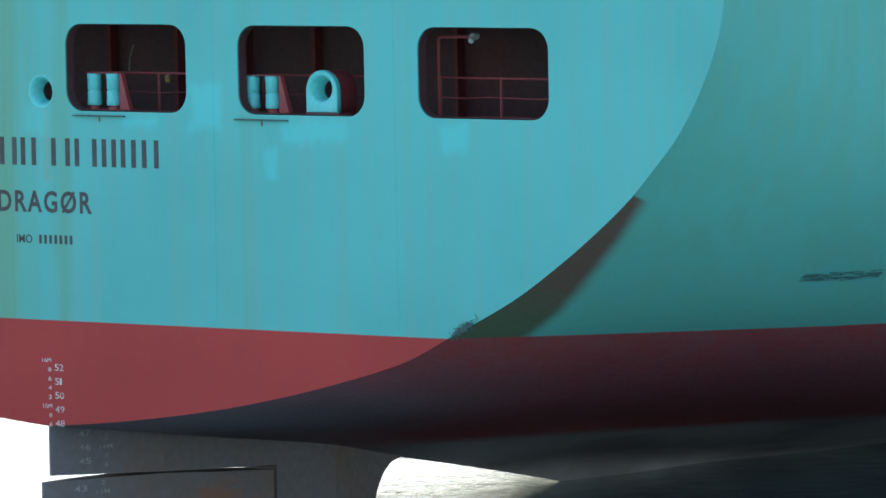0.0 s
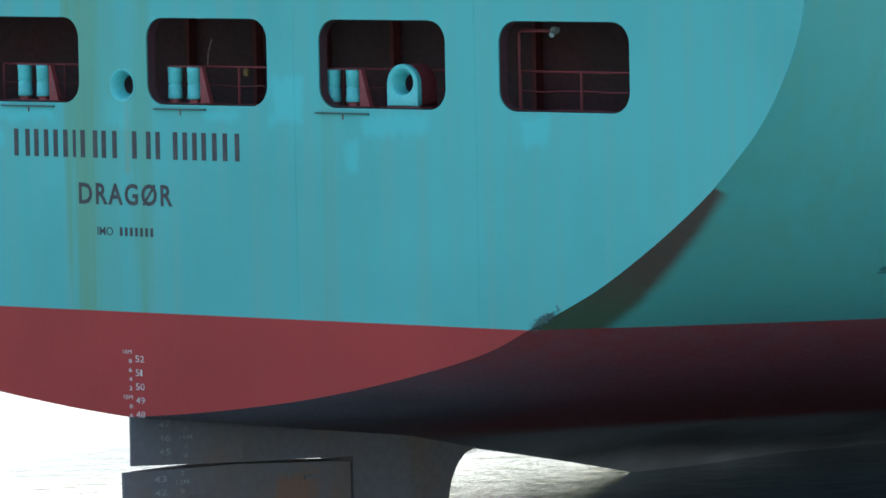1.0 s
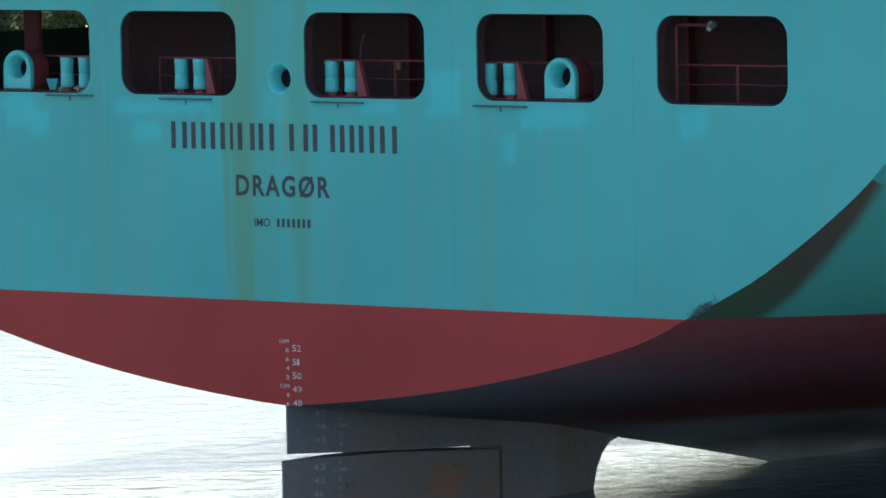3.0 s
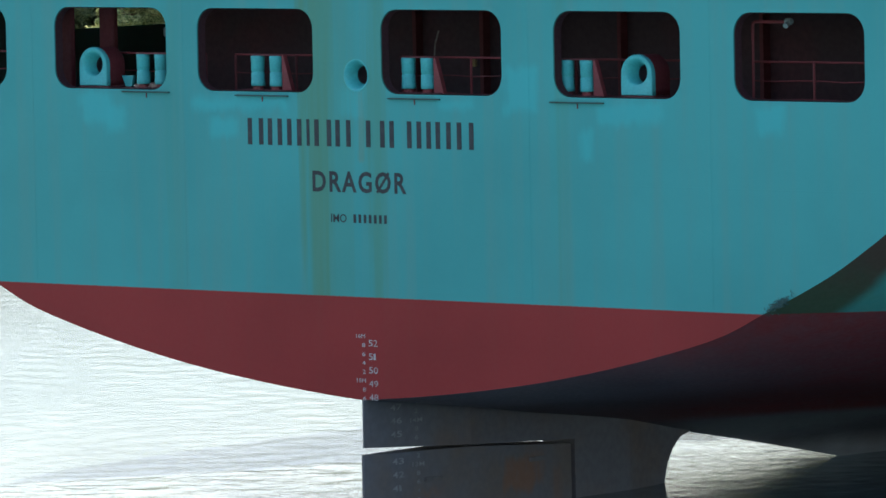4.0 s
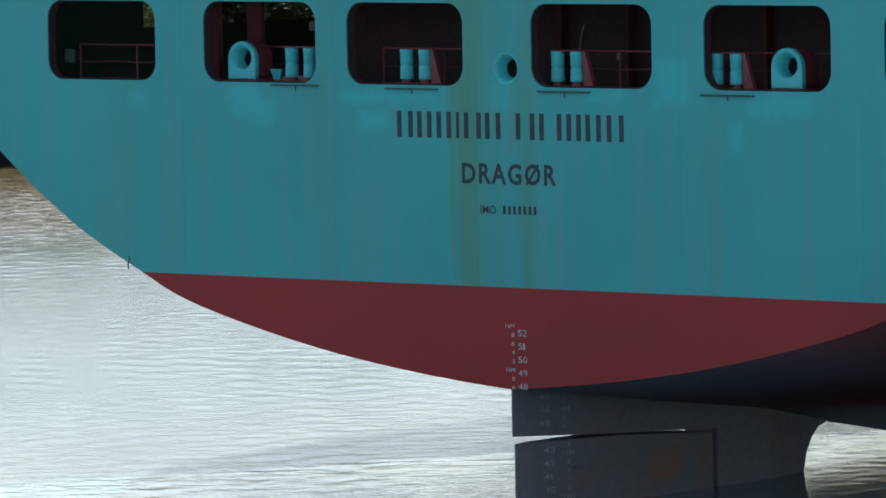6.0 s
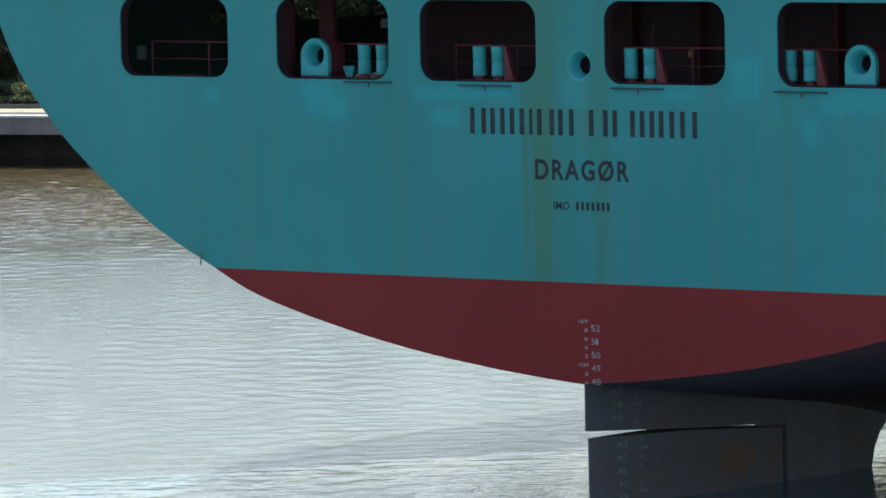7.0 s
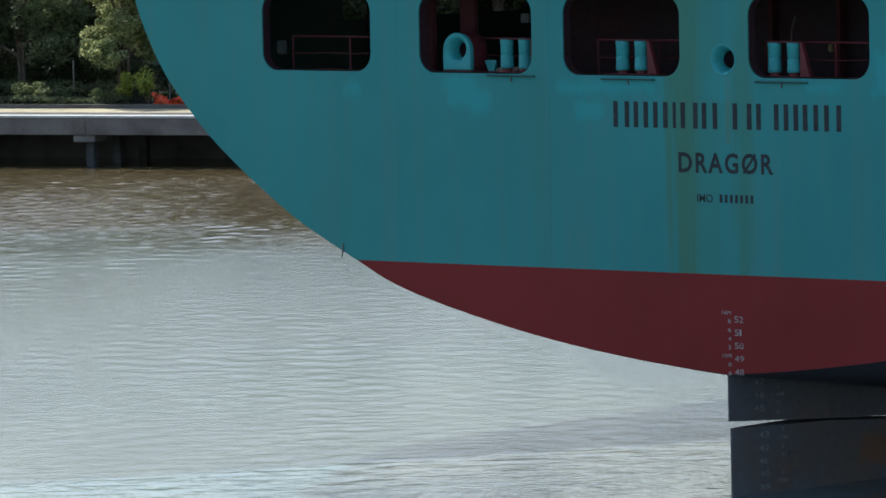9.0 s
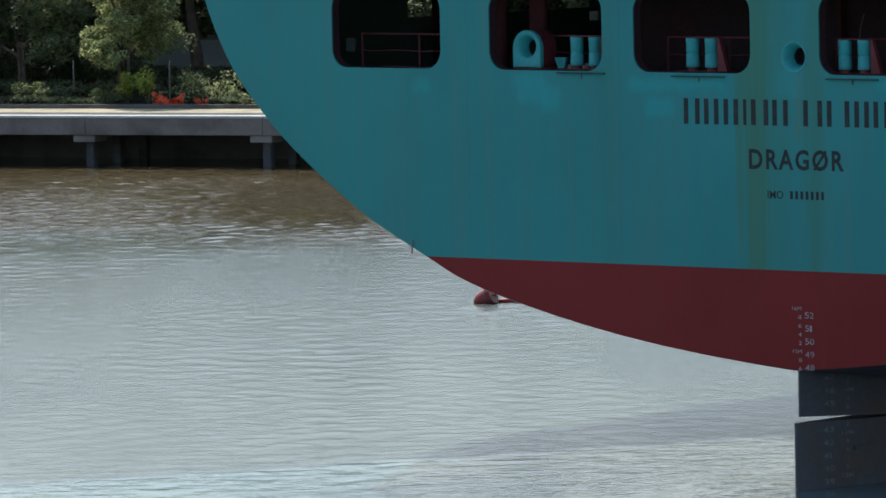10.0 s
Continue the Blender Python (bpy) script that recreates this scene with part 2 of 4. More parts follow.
M_BARK = worn("bark", (0.17, 0.125, 0.09), (0.09, 0.065, 0.05), 0.9, 2.0, 14.0, bump=0.5)
# leaf tones also hold the light: bright where sunlit, darker copies in shade
M_LEAF = leaf_material("oak_leaves", (0.11, 0.165, 0.065), (0.52, 0.52, 0.27))
M_LEAF_D = leaf_material("dark_leaves", (0.062, 0.09, 0.052), (0.21, 0.23, 0.12))
M_LEAF_M = leaf_material("shaded_oak_leaves", (0.10, 0.14, 0.075), (0.33, 0.36, 0.19))
M_LEAF_Y = leaf_material("young_leaves", (0.30, 0.36, 0.08), (0.42, 0.44, 0.12))
M_NET = worn("orange_netting", (0.95, 0.15, 0.06), (0.9, 0.10, 0.045), 0.6, 4.0, 20.0)
M_BUOY = worn("red_buoy_paint", (0.36, 0.05, 0.055), (0.22, 0.045, 0.04), 0.4, 2.0, 12.0)
M_PALE = worn("pale_red_paint", (0.5, 0.22, 0.21), (0.36, 0.13, 0.12), 0.5, 3.0, 14.0)
M_WEED_SHADOW = worn("weed_and_ledge_shadow", (0.05, 0.10, 0.095), (0.045, 0.07, 0.06), 0.9, 6.0, 30.0)
M_BRASS = worn("tarnished_brass", (0.35, 0.27, 0.12), (0.22, 0.16, 0.08), 0.45, 5.0, 30.0, metal=0.5)
M_HALL = worn("pale_cladding", (0.62, 0.63, 0.62), (0.5, 0.5, 0.48), 0.7, 0.4, 6.0)
M_SHED = worn("grey_shed_cladding", (0.46, 0.47, 0.49), (0.36, 0.37, 0.38), 0.7, 0.4, 6.0)


# ---- mesh helpers ----
def part(name, bm, material, parent, label="", kind=""):
    """Links a bmesh as one mesh object under a thing or a part."""
    me = bpy.data.meshes.new(name)
    bm.normal_update()
    bm.to_mesh(me)
    bm.free()
    me.materials.append(material)
    ob = new(name, me)
    ob.parent = parent
    if label or kind:
        tagged(ob, label=label, kind=kind)
    return ob


def smooth(ob, on=True):
    for p in ob.data.polygons:
        p.use_smooth = on
    return ob


def add_box(bm, x0, x1, y0, y1, z0, z1, bevel=0.0):
    r = bmesh.ops.create_cube(bm, size=1.0)
    for v in r["verts"]:
        v.co = Vector((x0 + (v.co.x + 0.5) * (x1 - x0), y0 + (v.co.y + 0.5) * (y1 - y0), z0 + (v.co.z + 0.5) * (z1 - z0)))
    if bevel:
        es = list({e for v in r["verts"] for e in v.link_edges})
        bmesh.ops.bevel(bm, geom=es, offset=bevel, segments=2, affect="EDGES")
    return bm


def add_tube(bm, pts, radius, sides=8, radii=None):
    """A round bar along a polyline."""
    rings = []
    for i, p in enumerate(pts):
        p = Vector(p)
        a = Vector(pts[max(i - 1, 0)])
        b = Vector(pts[min(i + 1, len(pts) - 1)])
        d = (b - a).normalized()
        q = d.to_track_quat("Z", "Y")
        r = radii[i] if radii else radius
        rings.append([bm.verts.new(p + q @ Vector((r * math.cos(k * math.tau / sides), r * math.sin(k * math.tau / sides), 0))) for k in range(sides)])
    for r0, r1 in zip(rings, rings[1:]):
        for k in range(sides):
            bm.faces.new((r0[k], r0[(k + 1) % sides], r1[(k + 1) % sides], r1[k]))
    bm.faces.new(list(reversed(rings[0])))
    bm.faces.new(rings[-1])
    return bm


def add_lathe(bm, prof, centre, axis="Z", sides=24, close=False):
    """Turns a profile of (radius, height) about an axis."""
    cx, cy, cz = centre
    rings = []
    for r, h in prof:
        ring = []
        for k in range(sides):
            c, s = r * math.cos(k * math.tau / sides), r * math.sin(k * math.tau / sides)
            ring.append(bm.verts.new((cx + c, cy + s, cz + h) if axis == "Z" else (cx + c, cy + h, cz + s)))
        rings.append(ring)
    for r0, r1 in zip(rings, rings[1:]):
        for k in range(sides):
            bm.faces.new((r0[k], r0[(k + 1) % sides], r1[(k + 1) % sides], r1[k]))
    if close:
        bm.faces.new(rings[0])
        bm.faces.new(rings[-1])
    bmesh.ops.recalc_face_normals(bm, faces=bm.faces[:])
    return bm


def round_rect(x0, x1, z0, z1, r, n=7):
    pts = []
    for cx, cz, a0 in ((x1 - r, z1 - r, 0), (x0 + r, z1 - r, 90), (x0 + r, z0 + r, 180), (x1 - r, z0 + r, 270)):
        for k in range(n + 1):
            a = radians(a0 + 90 * k / n)
            pts.append((cx + r * math.cos(a), cz + r * math.sin(a)))
    return pts


# ---- the ship ----
# Local space: x to starboard from the centreline, y forward from the transom, z up from the water.
SHIP_ROWS = []
for k in range(21):
    s = k / 20
    turn = radians(-39.519 - 0.879 * s)
    px, py = -8.376 + 16.985 * s - 0.162 * s * s, 146.542 + 12.154 * s - 2.155 * s * s
    SHIP_ROWS.append((10 * s, pose(px - 0.33 * math.cos(turn), py - 0.33 * math.sin(turn), 0, 0, 0, math.degrees(turn))))
ship = tagged(new("container_ship"), "turquoise container ship with red and black underbody, light in the water", "ship")

# half-breadth of the stern against height
STERN_Z = [2.83, 2.96, 3.18, 3.46, 3.90, 4.55, 5.14, 5.97, 6.60, 7.27, 8.05, 8.75, 9.45, 10.2, 11.0, 11.6, 13.5, 17.0]
STERN_H = [0.0, 1.6, 3.5, 5.35, 7.5, 9.95, 11.28, 13.0, 14.03, 15.0, 16.0, 16.72, 17.36, 17.85, 18.25, 18.45, 18.75, 18.9]
Z_TOP = 16.5


def stern_half(z):
    """Cubic through the offsets above."""
    i = min(max(int(np.searchsorted(STERN_Z, z)) - 1, 0), len(STERN_Z) - 2)
    z0, z1, h0, h1 = STERN_Z[i], STERN_Z[i + 1], STERN_H[i], STERN_H[i + 1]
    ma = (h1 - STERN_H[i - 1]) / (z1 - STERN_Z[i - 1]) if i else (h1 - h0) / (z1 - z0) * 1.3
    mb = (STERN_H[i + 2] - h0) / (STERN_Z[i + 2] - z0) if i + 2 < len(STERN_Z) else 0.0
    d = z1 - z0
    t = (z - z0) / d
    return (2 * t**3 - 3 * t**2 + 1) * h0 + (t**3 - 2 * t**2 + t) * d * ma + (-2 * t**3 + 3 * t**2) * h1 + (t**3 - t**2) * d * mb


def ease(t):
    t = max(0.0, min(1.0, t))
    return t * t * (3 - 2 * t)


def keel_z(y):
    return max(2.83 - 0.12 * y - 0.0022 * y * y, -11.0)


def half_breadth(z, y):
    """Sections fill out quickly at the quarters and slowly low down, where the run to the propeller is fine."""
    zb = keel_z(y)
    ye = min(y, 15.0) + 0.25 * max(0.0, min(y, 45.0) - 15.0) + max(0.0, y - 45.0)
    slope = 0.12 * ye + 0.0022 * ye * ye + 0.40 * min(y, 15.0 + 0.1 * max(0.0, y - 15.0)) * ease((z - 1.8) / 3.34)
    g = stern_half(min(max(z + slope, 2.83), 16.9))
    run = min(y / 15.0, 1.0)
    thin = min(max((z - zb) / 3.2, 0.0), 1.0) ** 0.65
    full = ease(y / 9.0) * ease((z - 3.5) / 5.5)
    bow = max(0.0, (y - 170.0) / 70.0)
    half = g * (1.0 - run + run * thin) * (1.0 + 0.13 * full)
    half = max(half, 0.35 * run * min(1.0, (z - zb) / 0.4))
    return half * math.sqrt(max(0.0, 1.0 - bow * bow))


def build_shell():
    ys = [0, 0.4, 1, 2, 3, 4.5, 6, 8, 9.8, 11.2, 12.7, 14, 15.3, 16.5, 17.0, 18.8, 20.5, 23, 26, 30, 35, 40, 46, 53, 60, 70, 85, 100, 130, 170, 195, 215, 230, 237, 239.8]
    low = [0, 0.003, 0.008, 0.02, 0.045, 0.08, 0.12, 0.16, 0.2, 0.25, 0.3, 0.35, 0.41, 0.48, 0.56, 0.65, 0.76, 0.88]
    high = [8.0, 8.7, 9.5, 10.42, 11.3, 12.4, 13.5, 15.0, Z_TOP]
    gap = (11.2, 18.8)
    for side, name in ((1, "starboard_shell"), (-1, "port_shell")):
        bm = bmesh.new()
        rows = []
        for y in ys:
            zb = keel_z(y)
            zs = [zb + (8.0 - zb) * s for s in low] + high
            rows.append([bm.verts.new((side * (half_breadth(z, y) + 0.006), y, z)) for z in zs])
        for i in range(len(ys) - 1):
            for j in range(len(rows[0]) - 1):
                if side < 0 and gap[0] <= ys[i] < gap[1] and j >= len(low) + 3 and j < len(low) + 5:
                    continue
                q = (rows[i][j], rows[i + 1][j], rows[i + 1][j + 1], rows[i][j + 1])
                bm.faces.new(q if side > 0 else tuple(reversed(q)))
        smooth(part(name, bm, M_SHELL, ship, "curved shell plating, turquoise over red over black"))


WINDOWS = [(-14.2, -10.72), (-9.19, -5.70), (-4.75, -1.27), (0.73, 4.20), (5.66, 9.16), (10.60, 14.06)]
WZ0, WZ1 = 9.695, 11.58


def build_transom():
    """The flat stern plate, with six rounded openings and a round hole."""
    bm = bmesh.new()
    zs = [2.83 + (Z_TOP - 2.83) * (k / 64) ** 1.5 for k in range(65)]
    outline = [(stern_half(z), z) for z in zs] + [(-stern_half(z), z) for z in reversed(zs[1:])]
    loops = [outline] + [round_rect(a, b, WZ0, WZ1, 0.45) for a, b in WINDOWS]
    loops.append([(0.34 * math.cos(k * math.tau / 24), 10.1 + 0.34 * math.sin(k * math.tau / 24)) for k in range(24)])
    edges = []
    for lp in loops:
        vs = [bm.verts.new((x, -0.004, z)) for x, z in lp]
        edges += [bm.edges.new((vs[k], vs[(k + 1) % len(vs)])) for k in range(len(vs))]
    bmesh.ops.triangle_fill(bm, use_beauty=True, use_dissolve=False, edges=edges, normal=(0, -1, 0))
    ext = bmesh.ops.extrude_face_region(bm, geom=bm.faces[:])
    bmesh.ops.translate(bm, vec=(0, 0.06, 0), verts=[g for g in ext["geom"] if isinstance(g, bmesh.types.BMVert)])
    bmesh.ops.recalc_face_normals(bm, faces=bm.faces[:])
    part("transom", bm, M_TRANSOM, ship, "flat stern plate, turquoise over red, streaked with rust")
    for a, b in WINDOWS:
        bm = bmesh.new()
        out, inn = round_rect(a, b, WZ0, WZ1, 0.45), round_rect(a + 0.02, b - 0.02, WZ0 + 0.02, WZ1 - 0.02, 0.43)
        rings = [[bm.verts.new((x, yy, z)) for x, z in lp] for lp, yy in ((out, 0.055), (inn, 0.02), (inn, 0.26), (out, 0.26))]
        for r0, r1 in zip(rings, rings[1:]):
            for k in range(len(r0)):
                bm.faces.new((r0[k], r0[(k + 1) % len(r0)], r1[(k + 1) % len(r0)], r1[k]))
        bmesh.ops.recalc_face_normals(bm, faces=bm.faces[:])
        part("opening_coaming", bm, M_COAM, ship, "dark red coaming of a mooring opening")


def build_mooring_deck():
    bm = add_box(bmesh.new(), -16.6, 16.6, 0.07, 22.0, 9.0, 9.2)
    part("mooring_deck", bm, M_INNER, ship, "dark red deck plating")
    part("deckhead", add_box(bmesh.new(), -18.2, 18.2, 0.07, 22.0, 12.35, 12.55), M_INNER, ship, "dark red deckhead plating")
    for k in range(9):
        part("deck_beam", add_box(bmesh.new(), -18.0, 18.0, 1.8 + 2.2 * k, 1.92 + 2.2 * k, 12.0, 12.345), M_INNER, ship)
    bm = add_box(bmesh.new(), -20.5, 20.5, 22.0, 22.2, 9.0, 12.5)
    part("bulkhead", bm, M_ROOM, ship)
    bm = add_box(bmesh.new(), -9.15, -9.0, 4.6, 22.0, 9.2, 12.4)
    part("bulkhead", bm, M_ROOM, ship)
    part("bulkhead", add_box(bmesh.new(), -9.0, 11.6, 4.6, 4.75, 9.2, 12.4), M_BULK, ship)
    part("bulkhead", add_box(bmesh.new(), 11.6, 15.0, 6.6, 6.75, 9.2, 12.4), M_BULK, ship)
    for k in range(7):
        part("stiffener", add_box(bmesh.new(), -4.0 + 2.0 * k, -3.9 + 2.0 * k, 4.35, 4.6, 9.2, 12.4), M_INNER, ship)
    for y in (10.6, 19.6):
        part("side_stiffener", add_box(bmesh.new(), -20.0, -19.6, y, y + 0.3, 9.2, 12.4), M_INNER, ship)
    for x in (-10.2, -5.3, -0.75, 5.1, 9.9):
        part("web_frame", add_box(bmesh.new(), x - 0.08, x + 0.08, 0.07, 0.5, 9.2, 12.4), M_INNER, ship)
    for x0, x1, y in ((-9.3, -8.84, 1.65), (-10.3, -9.55, 0.95)):
        part("pillar", add_box(bmesh.new(), x0, x1, y, y + 0.16, 9.2, 12.4, 0.02), M_INNER, ship)
    # winch drums deeper in
    for x, y in ((-11.5, 10.5), (-7.2, 7.4), (11.5, 8.5)):
        bm = bmesh.new()
        add_box(bm, x - 0.9, x + 0.9, y - 0.6, y + 0.6, 9.2, 9.5, 0.03)
        add_tube(bm, [(x - 0.8, y, 10.0), (x + 0.8, y, 10.0)], 0.35, 16)
        for dx in (-0.8, 0.0, 0.8):
            add_tube(bm, [(x + dx - 0.04, y, 10.0), (x + dx + 0.04, y, 10.0)], 0.62, 20)
        part("mooring_winch", bm, M_INNER, ship, "dark red mooring winch")


def build_rail(x0, x1, y):
    rail = new("railing")
    rail.parent = ship
    # dim bars and posts take the darker M_INNER, their shade put into the colour
    for z, r in ((10.47, 0.026), (10.06, 0.015), (9.66, 0.015)):
        pts = [(x0 + (x1 - x0) * k / 8, y, z + (0.0 if z > 10.4 else -0.015 * math.sin(k * 1.9))) for k in range(9)]
        part("rail_bar", add_tube(bmesh.new(), pts, r, 6), M_RAIL if x0 > 9 or (z > 10.4 and x0 > -14) else M_INNER, rail)
    n = max(2, round((x1 - x0) / 1.63) + 1)
    for k in range(n):
        x = x0 + (x1 - x0) * k / (n - 1)
        part("rail_post", add_tube(bmesh.new(), [(x, y, 9.2), (x, y, 10.47)], 0.03, 6), M_RAIL if x0 > 0 else M_INNER, rail)


def build_roller_fairlead(x, y=0.5):
    f = new("roller_fairlead")
    f.parent = ship
    f.location = (x, y, 9.2)
    bm = add_box(bmesh.new(), -0.75, 0.75, -0.3, 0.3, 0.0, 0.52, 0.02)
    part("base", bm, M_INNER, f, "dark red fairlead base")
    bm = bmesh.new()
    vs = [bm.verts.new((px, py, pz)) for py in (-0.06, 0.06) for px, pz in ((0.50, 0.5), (0.78, 0.5), (0.54, 1.30), (0.49, 1.30))]
    for q in ((0, 1, 2, 3), (7, 6, 5, 4), (0, 4, 5, 1), (1, 5, 6, 2), (2, 6, 7, 3), (3, 7, 4, 0)):
        bm.faces.new([vs[k] for k in q])
    part("bracket", bm, M_RAIL, f)
    for dx in (-0.28, 0.28):
        prof = [(0.0, 0.60), (0.15, 0.60), (0.163, 0.615), (0.163, 0.70), (0.157, 0.72), (0.154, 0.90), (0.143, 0.91), (0.143, 0.94), (0.154, 0.95), (0.157, 1.18), (0.163, 1.2), (0.163, 1.275), (0.15, 1.29), (0.0, 1.29)]
        smooth(part("roller", add_lathe(bmesh.new(), prof, (dx, 0, 0), sides=20), M_FIT, f, "turquoise steel roller"))
        part("roller_foot", add_lathe(bmesh.new(), [(0.0, 0.52), (0.12, 0.52), (0.12, 0.60), (0.0, 0.60)], (dx, 0, 0), sides=14), M_RAIL, f)
    part("tie_plate", add_box(bmesh.new(), -0.45, 0.5, -0.10, 0.10, 1.292, 1.32), M_INNER, f)


def build_chock(x, y=0.35, w=0.86, h=0.89):
    """A closed chock: an arched face with a flared oval throat and a red housing behind."""
    c = new("closed_chock")
    c.parent = ship
    c.location = (x, y, 9.745)
    n = 32

    def arch(half, height, base):
        pts = []
        for k in range(n):
            a = math.tau * k / n
            px, pz = math.cos(a), math.sin(a)
            if pz >= 0:
                pts.append((half * px, height - half + half * pz))
            else:
                m = max(abs(px), abs(pz))
                pts.append((half * px / m, base + (height - half - base) * (1 + pz / m)))
        return pts

    def oval(hx, hz, cz):
        return [(hx * math.cos(math.tau * k / n), cz + hz * math.sin(math.tau * k / n)) for k in range(n)]

    cz = 0.46
    seq = [(arch(w / 2, h, 0.0), 0.10), (arch(w / 2, h, 0.0), 0.0), (arch(w / 2 - 0.015, h - 0.015, 0.015), -0.02), (oval(0.32, 0.30, cz + 0.05), -0.02),
           (oval(0.285, 0.27, cz + 0.045), 0.01), (oval(0.25, 0.24, cz + 0.03), 0.08), (oval(0.22, 0.22, cz + 0.01), 0.18), (oval(0.195, 0.20, cz), 0.32)]
    throat = [(oval(0.195, 0.20, cz), 0.316), (oval(0.197, 0.202, cz), 0.34), (oval(0.19, 0.20, cz), 0.60), (oval(0.01, 0.01, cz), 0.605)]
    bm = bmesh.new()
    for group in (seq[:2], seq[1:3], seq[2:]):
        rings = [[bm.verts.new((px, yy, pz)) for px, pz in lp] for lp, yy in group]
        for r0, r1 in zip(rings, rings[1:]):
            for k in range(n):
                bm.faces.new((r0[(k + 1) % n], r1[(k + 1) % n], r1[k], r0[k]))
    smooth(part("face", bm, M_FIT, c, "turquoise arched face with a flared throat"))
    bm = bmesh.new()
    rings = [[bm.verts.new((px, yy, pz)) for px, pz in lp] for lp, yy in throat]
    for r0, r1 in zip(rings, rings[1:]):
        for k in range(n):
            bm.faces.new((r0[(k + 1) % n], r1[(k + 1) % n], r1[k], r0[k]))
    smooth(part("throat", bm, M_THROAT, c, "throat coloured dark for the shade inside"))
    bm = bmesh.new()
    rings = [[bm.verts.new((px, yy, pz)) for px, pz in lp] for lp, yy in ((arch(w / 2 - 0.01, h - 0.01, 0.0), 0.10), (arch(w / 2 - 0.01, h - 0.01, 0.0), 0.62))]
    for k in range(n):
        bm.faces.new((rings[0][k], rings[1][k], rings[1][(k + 1) % n], rings[0][(k + 1) % n]))
    bmesh.ops.recalc_face_normals(bm, faces=bm.faces[:])
    smooth(part("housing", bm, M_HOUSE, c, "red-brown arched housing"))
    part("plinth", add_box(bmesh.new(), -0.45, 0.45, 0.0, 0.6, -0.545, -0.005), M_INNER, c)


def build_hawse():
    prof = [(0.335, 0.05), (0.36, 0.0), (0.365, -0.008), (0.352, -0.011), (0.325, 0.005), (0.29, 0.05), (0.258, 0.12), (0.23, 0.20), (0.205, 0.29)]
    ob = smooth(part("hawse_pipe", add_lathe(bmesh.new(), prof, (0, 0, 10.1), "Y", 28), M_FIT, ship, "flared turquoise bellmouth of a rope pipe"))
    smooth(part("rope_pipe", add_lathe(bmesh.new(), [(0.205, 0.286), (0.21, 0.31), (0.21, 0.62), (0.0, 0.63)], (0, 0, 10.1), "Y", 24), M_THROAT, ship, "inside of the rope pipe, coloured dark for its shade"))
    return ob


def build_lamp_pipe():
    c = new("bent_pipe")
    c.parent = ship
    part("pipe", add_tube(bmesh.new(), [(10.55, 0.75, 9.2), (10.55, 0.75, 11.27), (10.57, 0.75, 11.32), (10.62, 0.75, 11.35), (11.45, 0.75, 11.35)], 0.036, 8), M_RAIL, c, "bent red pipe")
    bm = add_box(bmesh.new(), 11.44, 11.60, 0.66, 0.84, 11.29, 11.43, 0.03)
    add_tube(bm, [(11.52, 0.7, 11.32), (11.54, 0.6, 11.27)], 0.06, 10)
    part("floodlight", bm, M_LAMP, c, "small grey floodlight")


def text_mesh(name, body, material, parent, x0, x1, z0, z1, put, bold=0.0, space=1.0):
    """Letters of the built-in font as flat plates, each one a part, fitted to a box. put(u, v) gives the place of a point and its outward normal."""
    cu = bpy.data.curves.new(name, "FONT")
    cu.body, cu.size, cu.offset, cu.resolution_u, cu.space_character = body, 1.0, bold, 3, space
    tmp = bpy.data.objects.new(name, cu)
    scene.collection.objects.link(tmp)
    bpy.context.view_layer.update()
    me = tmp.evaluated_get(bpy.context.evaluated_depsgraph_get()).to_mesh()
    co = [v.co.copy() for v in me.vertices]
    faces = [tuple(p.vertices) for p in me.polygons]
    bpy.data.objects.remove(tmp)
    lo = [min(c[i] for c in co) for i in (0, 1)]
    hi = [max(c[i] for c in co) for i in (0, 1)]
    root = list(range(len(co)))

    def top(k):
        while root[k] != k:
            k = root[k]
        return k

    for f in faces:
        for k in f[1:]:
            root[top(k)] = top(f[0])
    for r in sorted({top(k) for f in faces for k in f}):
        bm = bmesh.new()
        made = {}
        for f in faces:
            if top(f[0]) == r:
                for k in f:
                    if k not in made:
                        c = co[k]
                        made[k] = bm.verts.new(put(x0 + (c.x - lo[0]) / (hi[0] - lo[0]) * (x1 - x0), z0 + (c.y - lo[1]) / (hi[1] - lo[1]) * (z1 - z0)))
                bm.faces.new([made[k] for k in f])
        part(name, bm, material, parent)


def on_stern(u, v):
    return (u, -0.009, v)


def bar(name, x0, x1, z0, z1, mat, parent):
    return part(name, add_box(bmesh.new(), x0, x1, -0.010, -0.005, z0, z1), mat, parent)


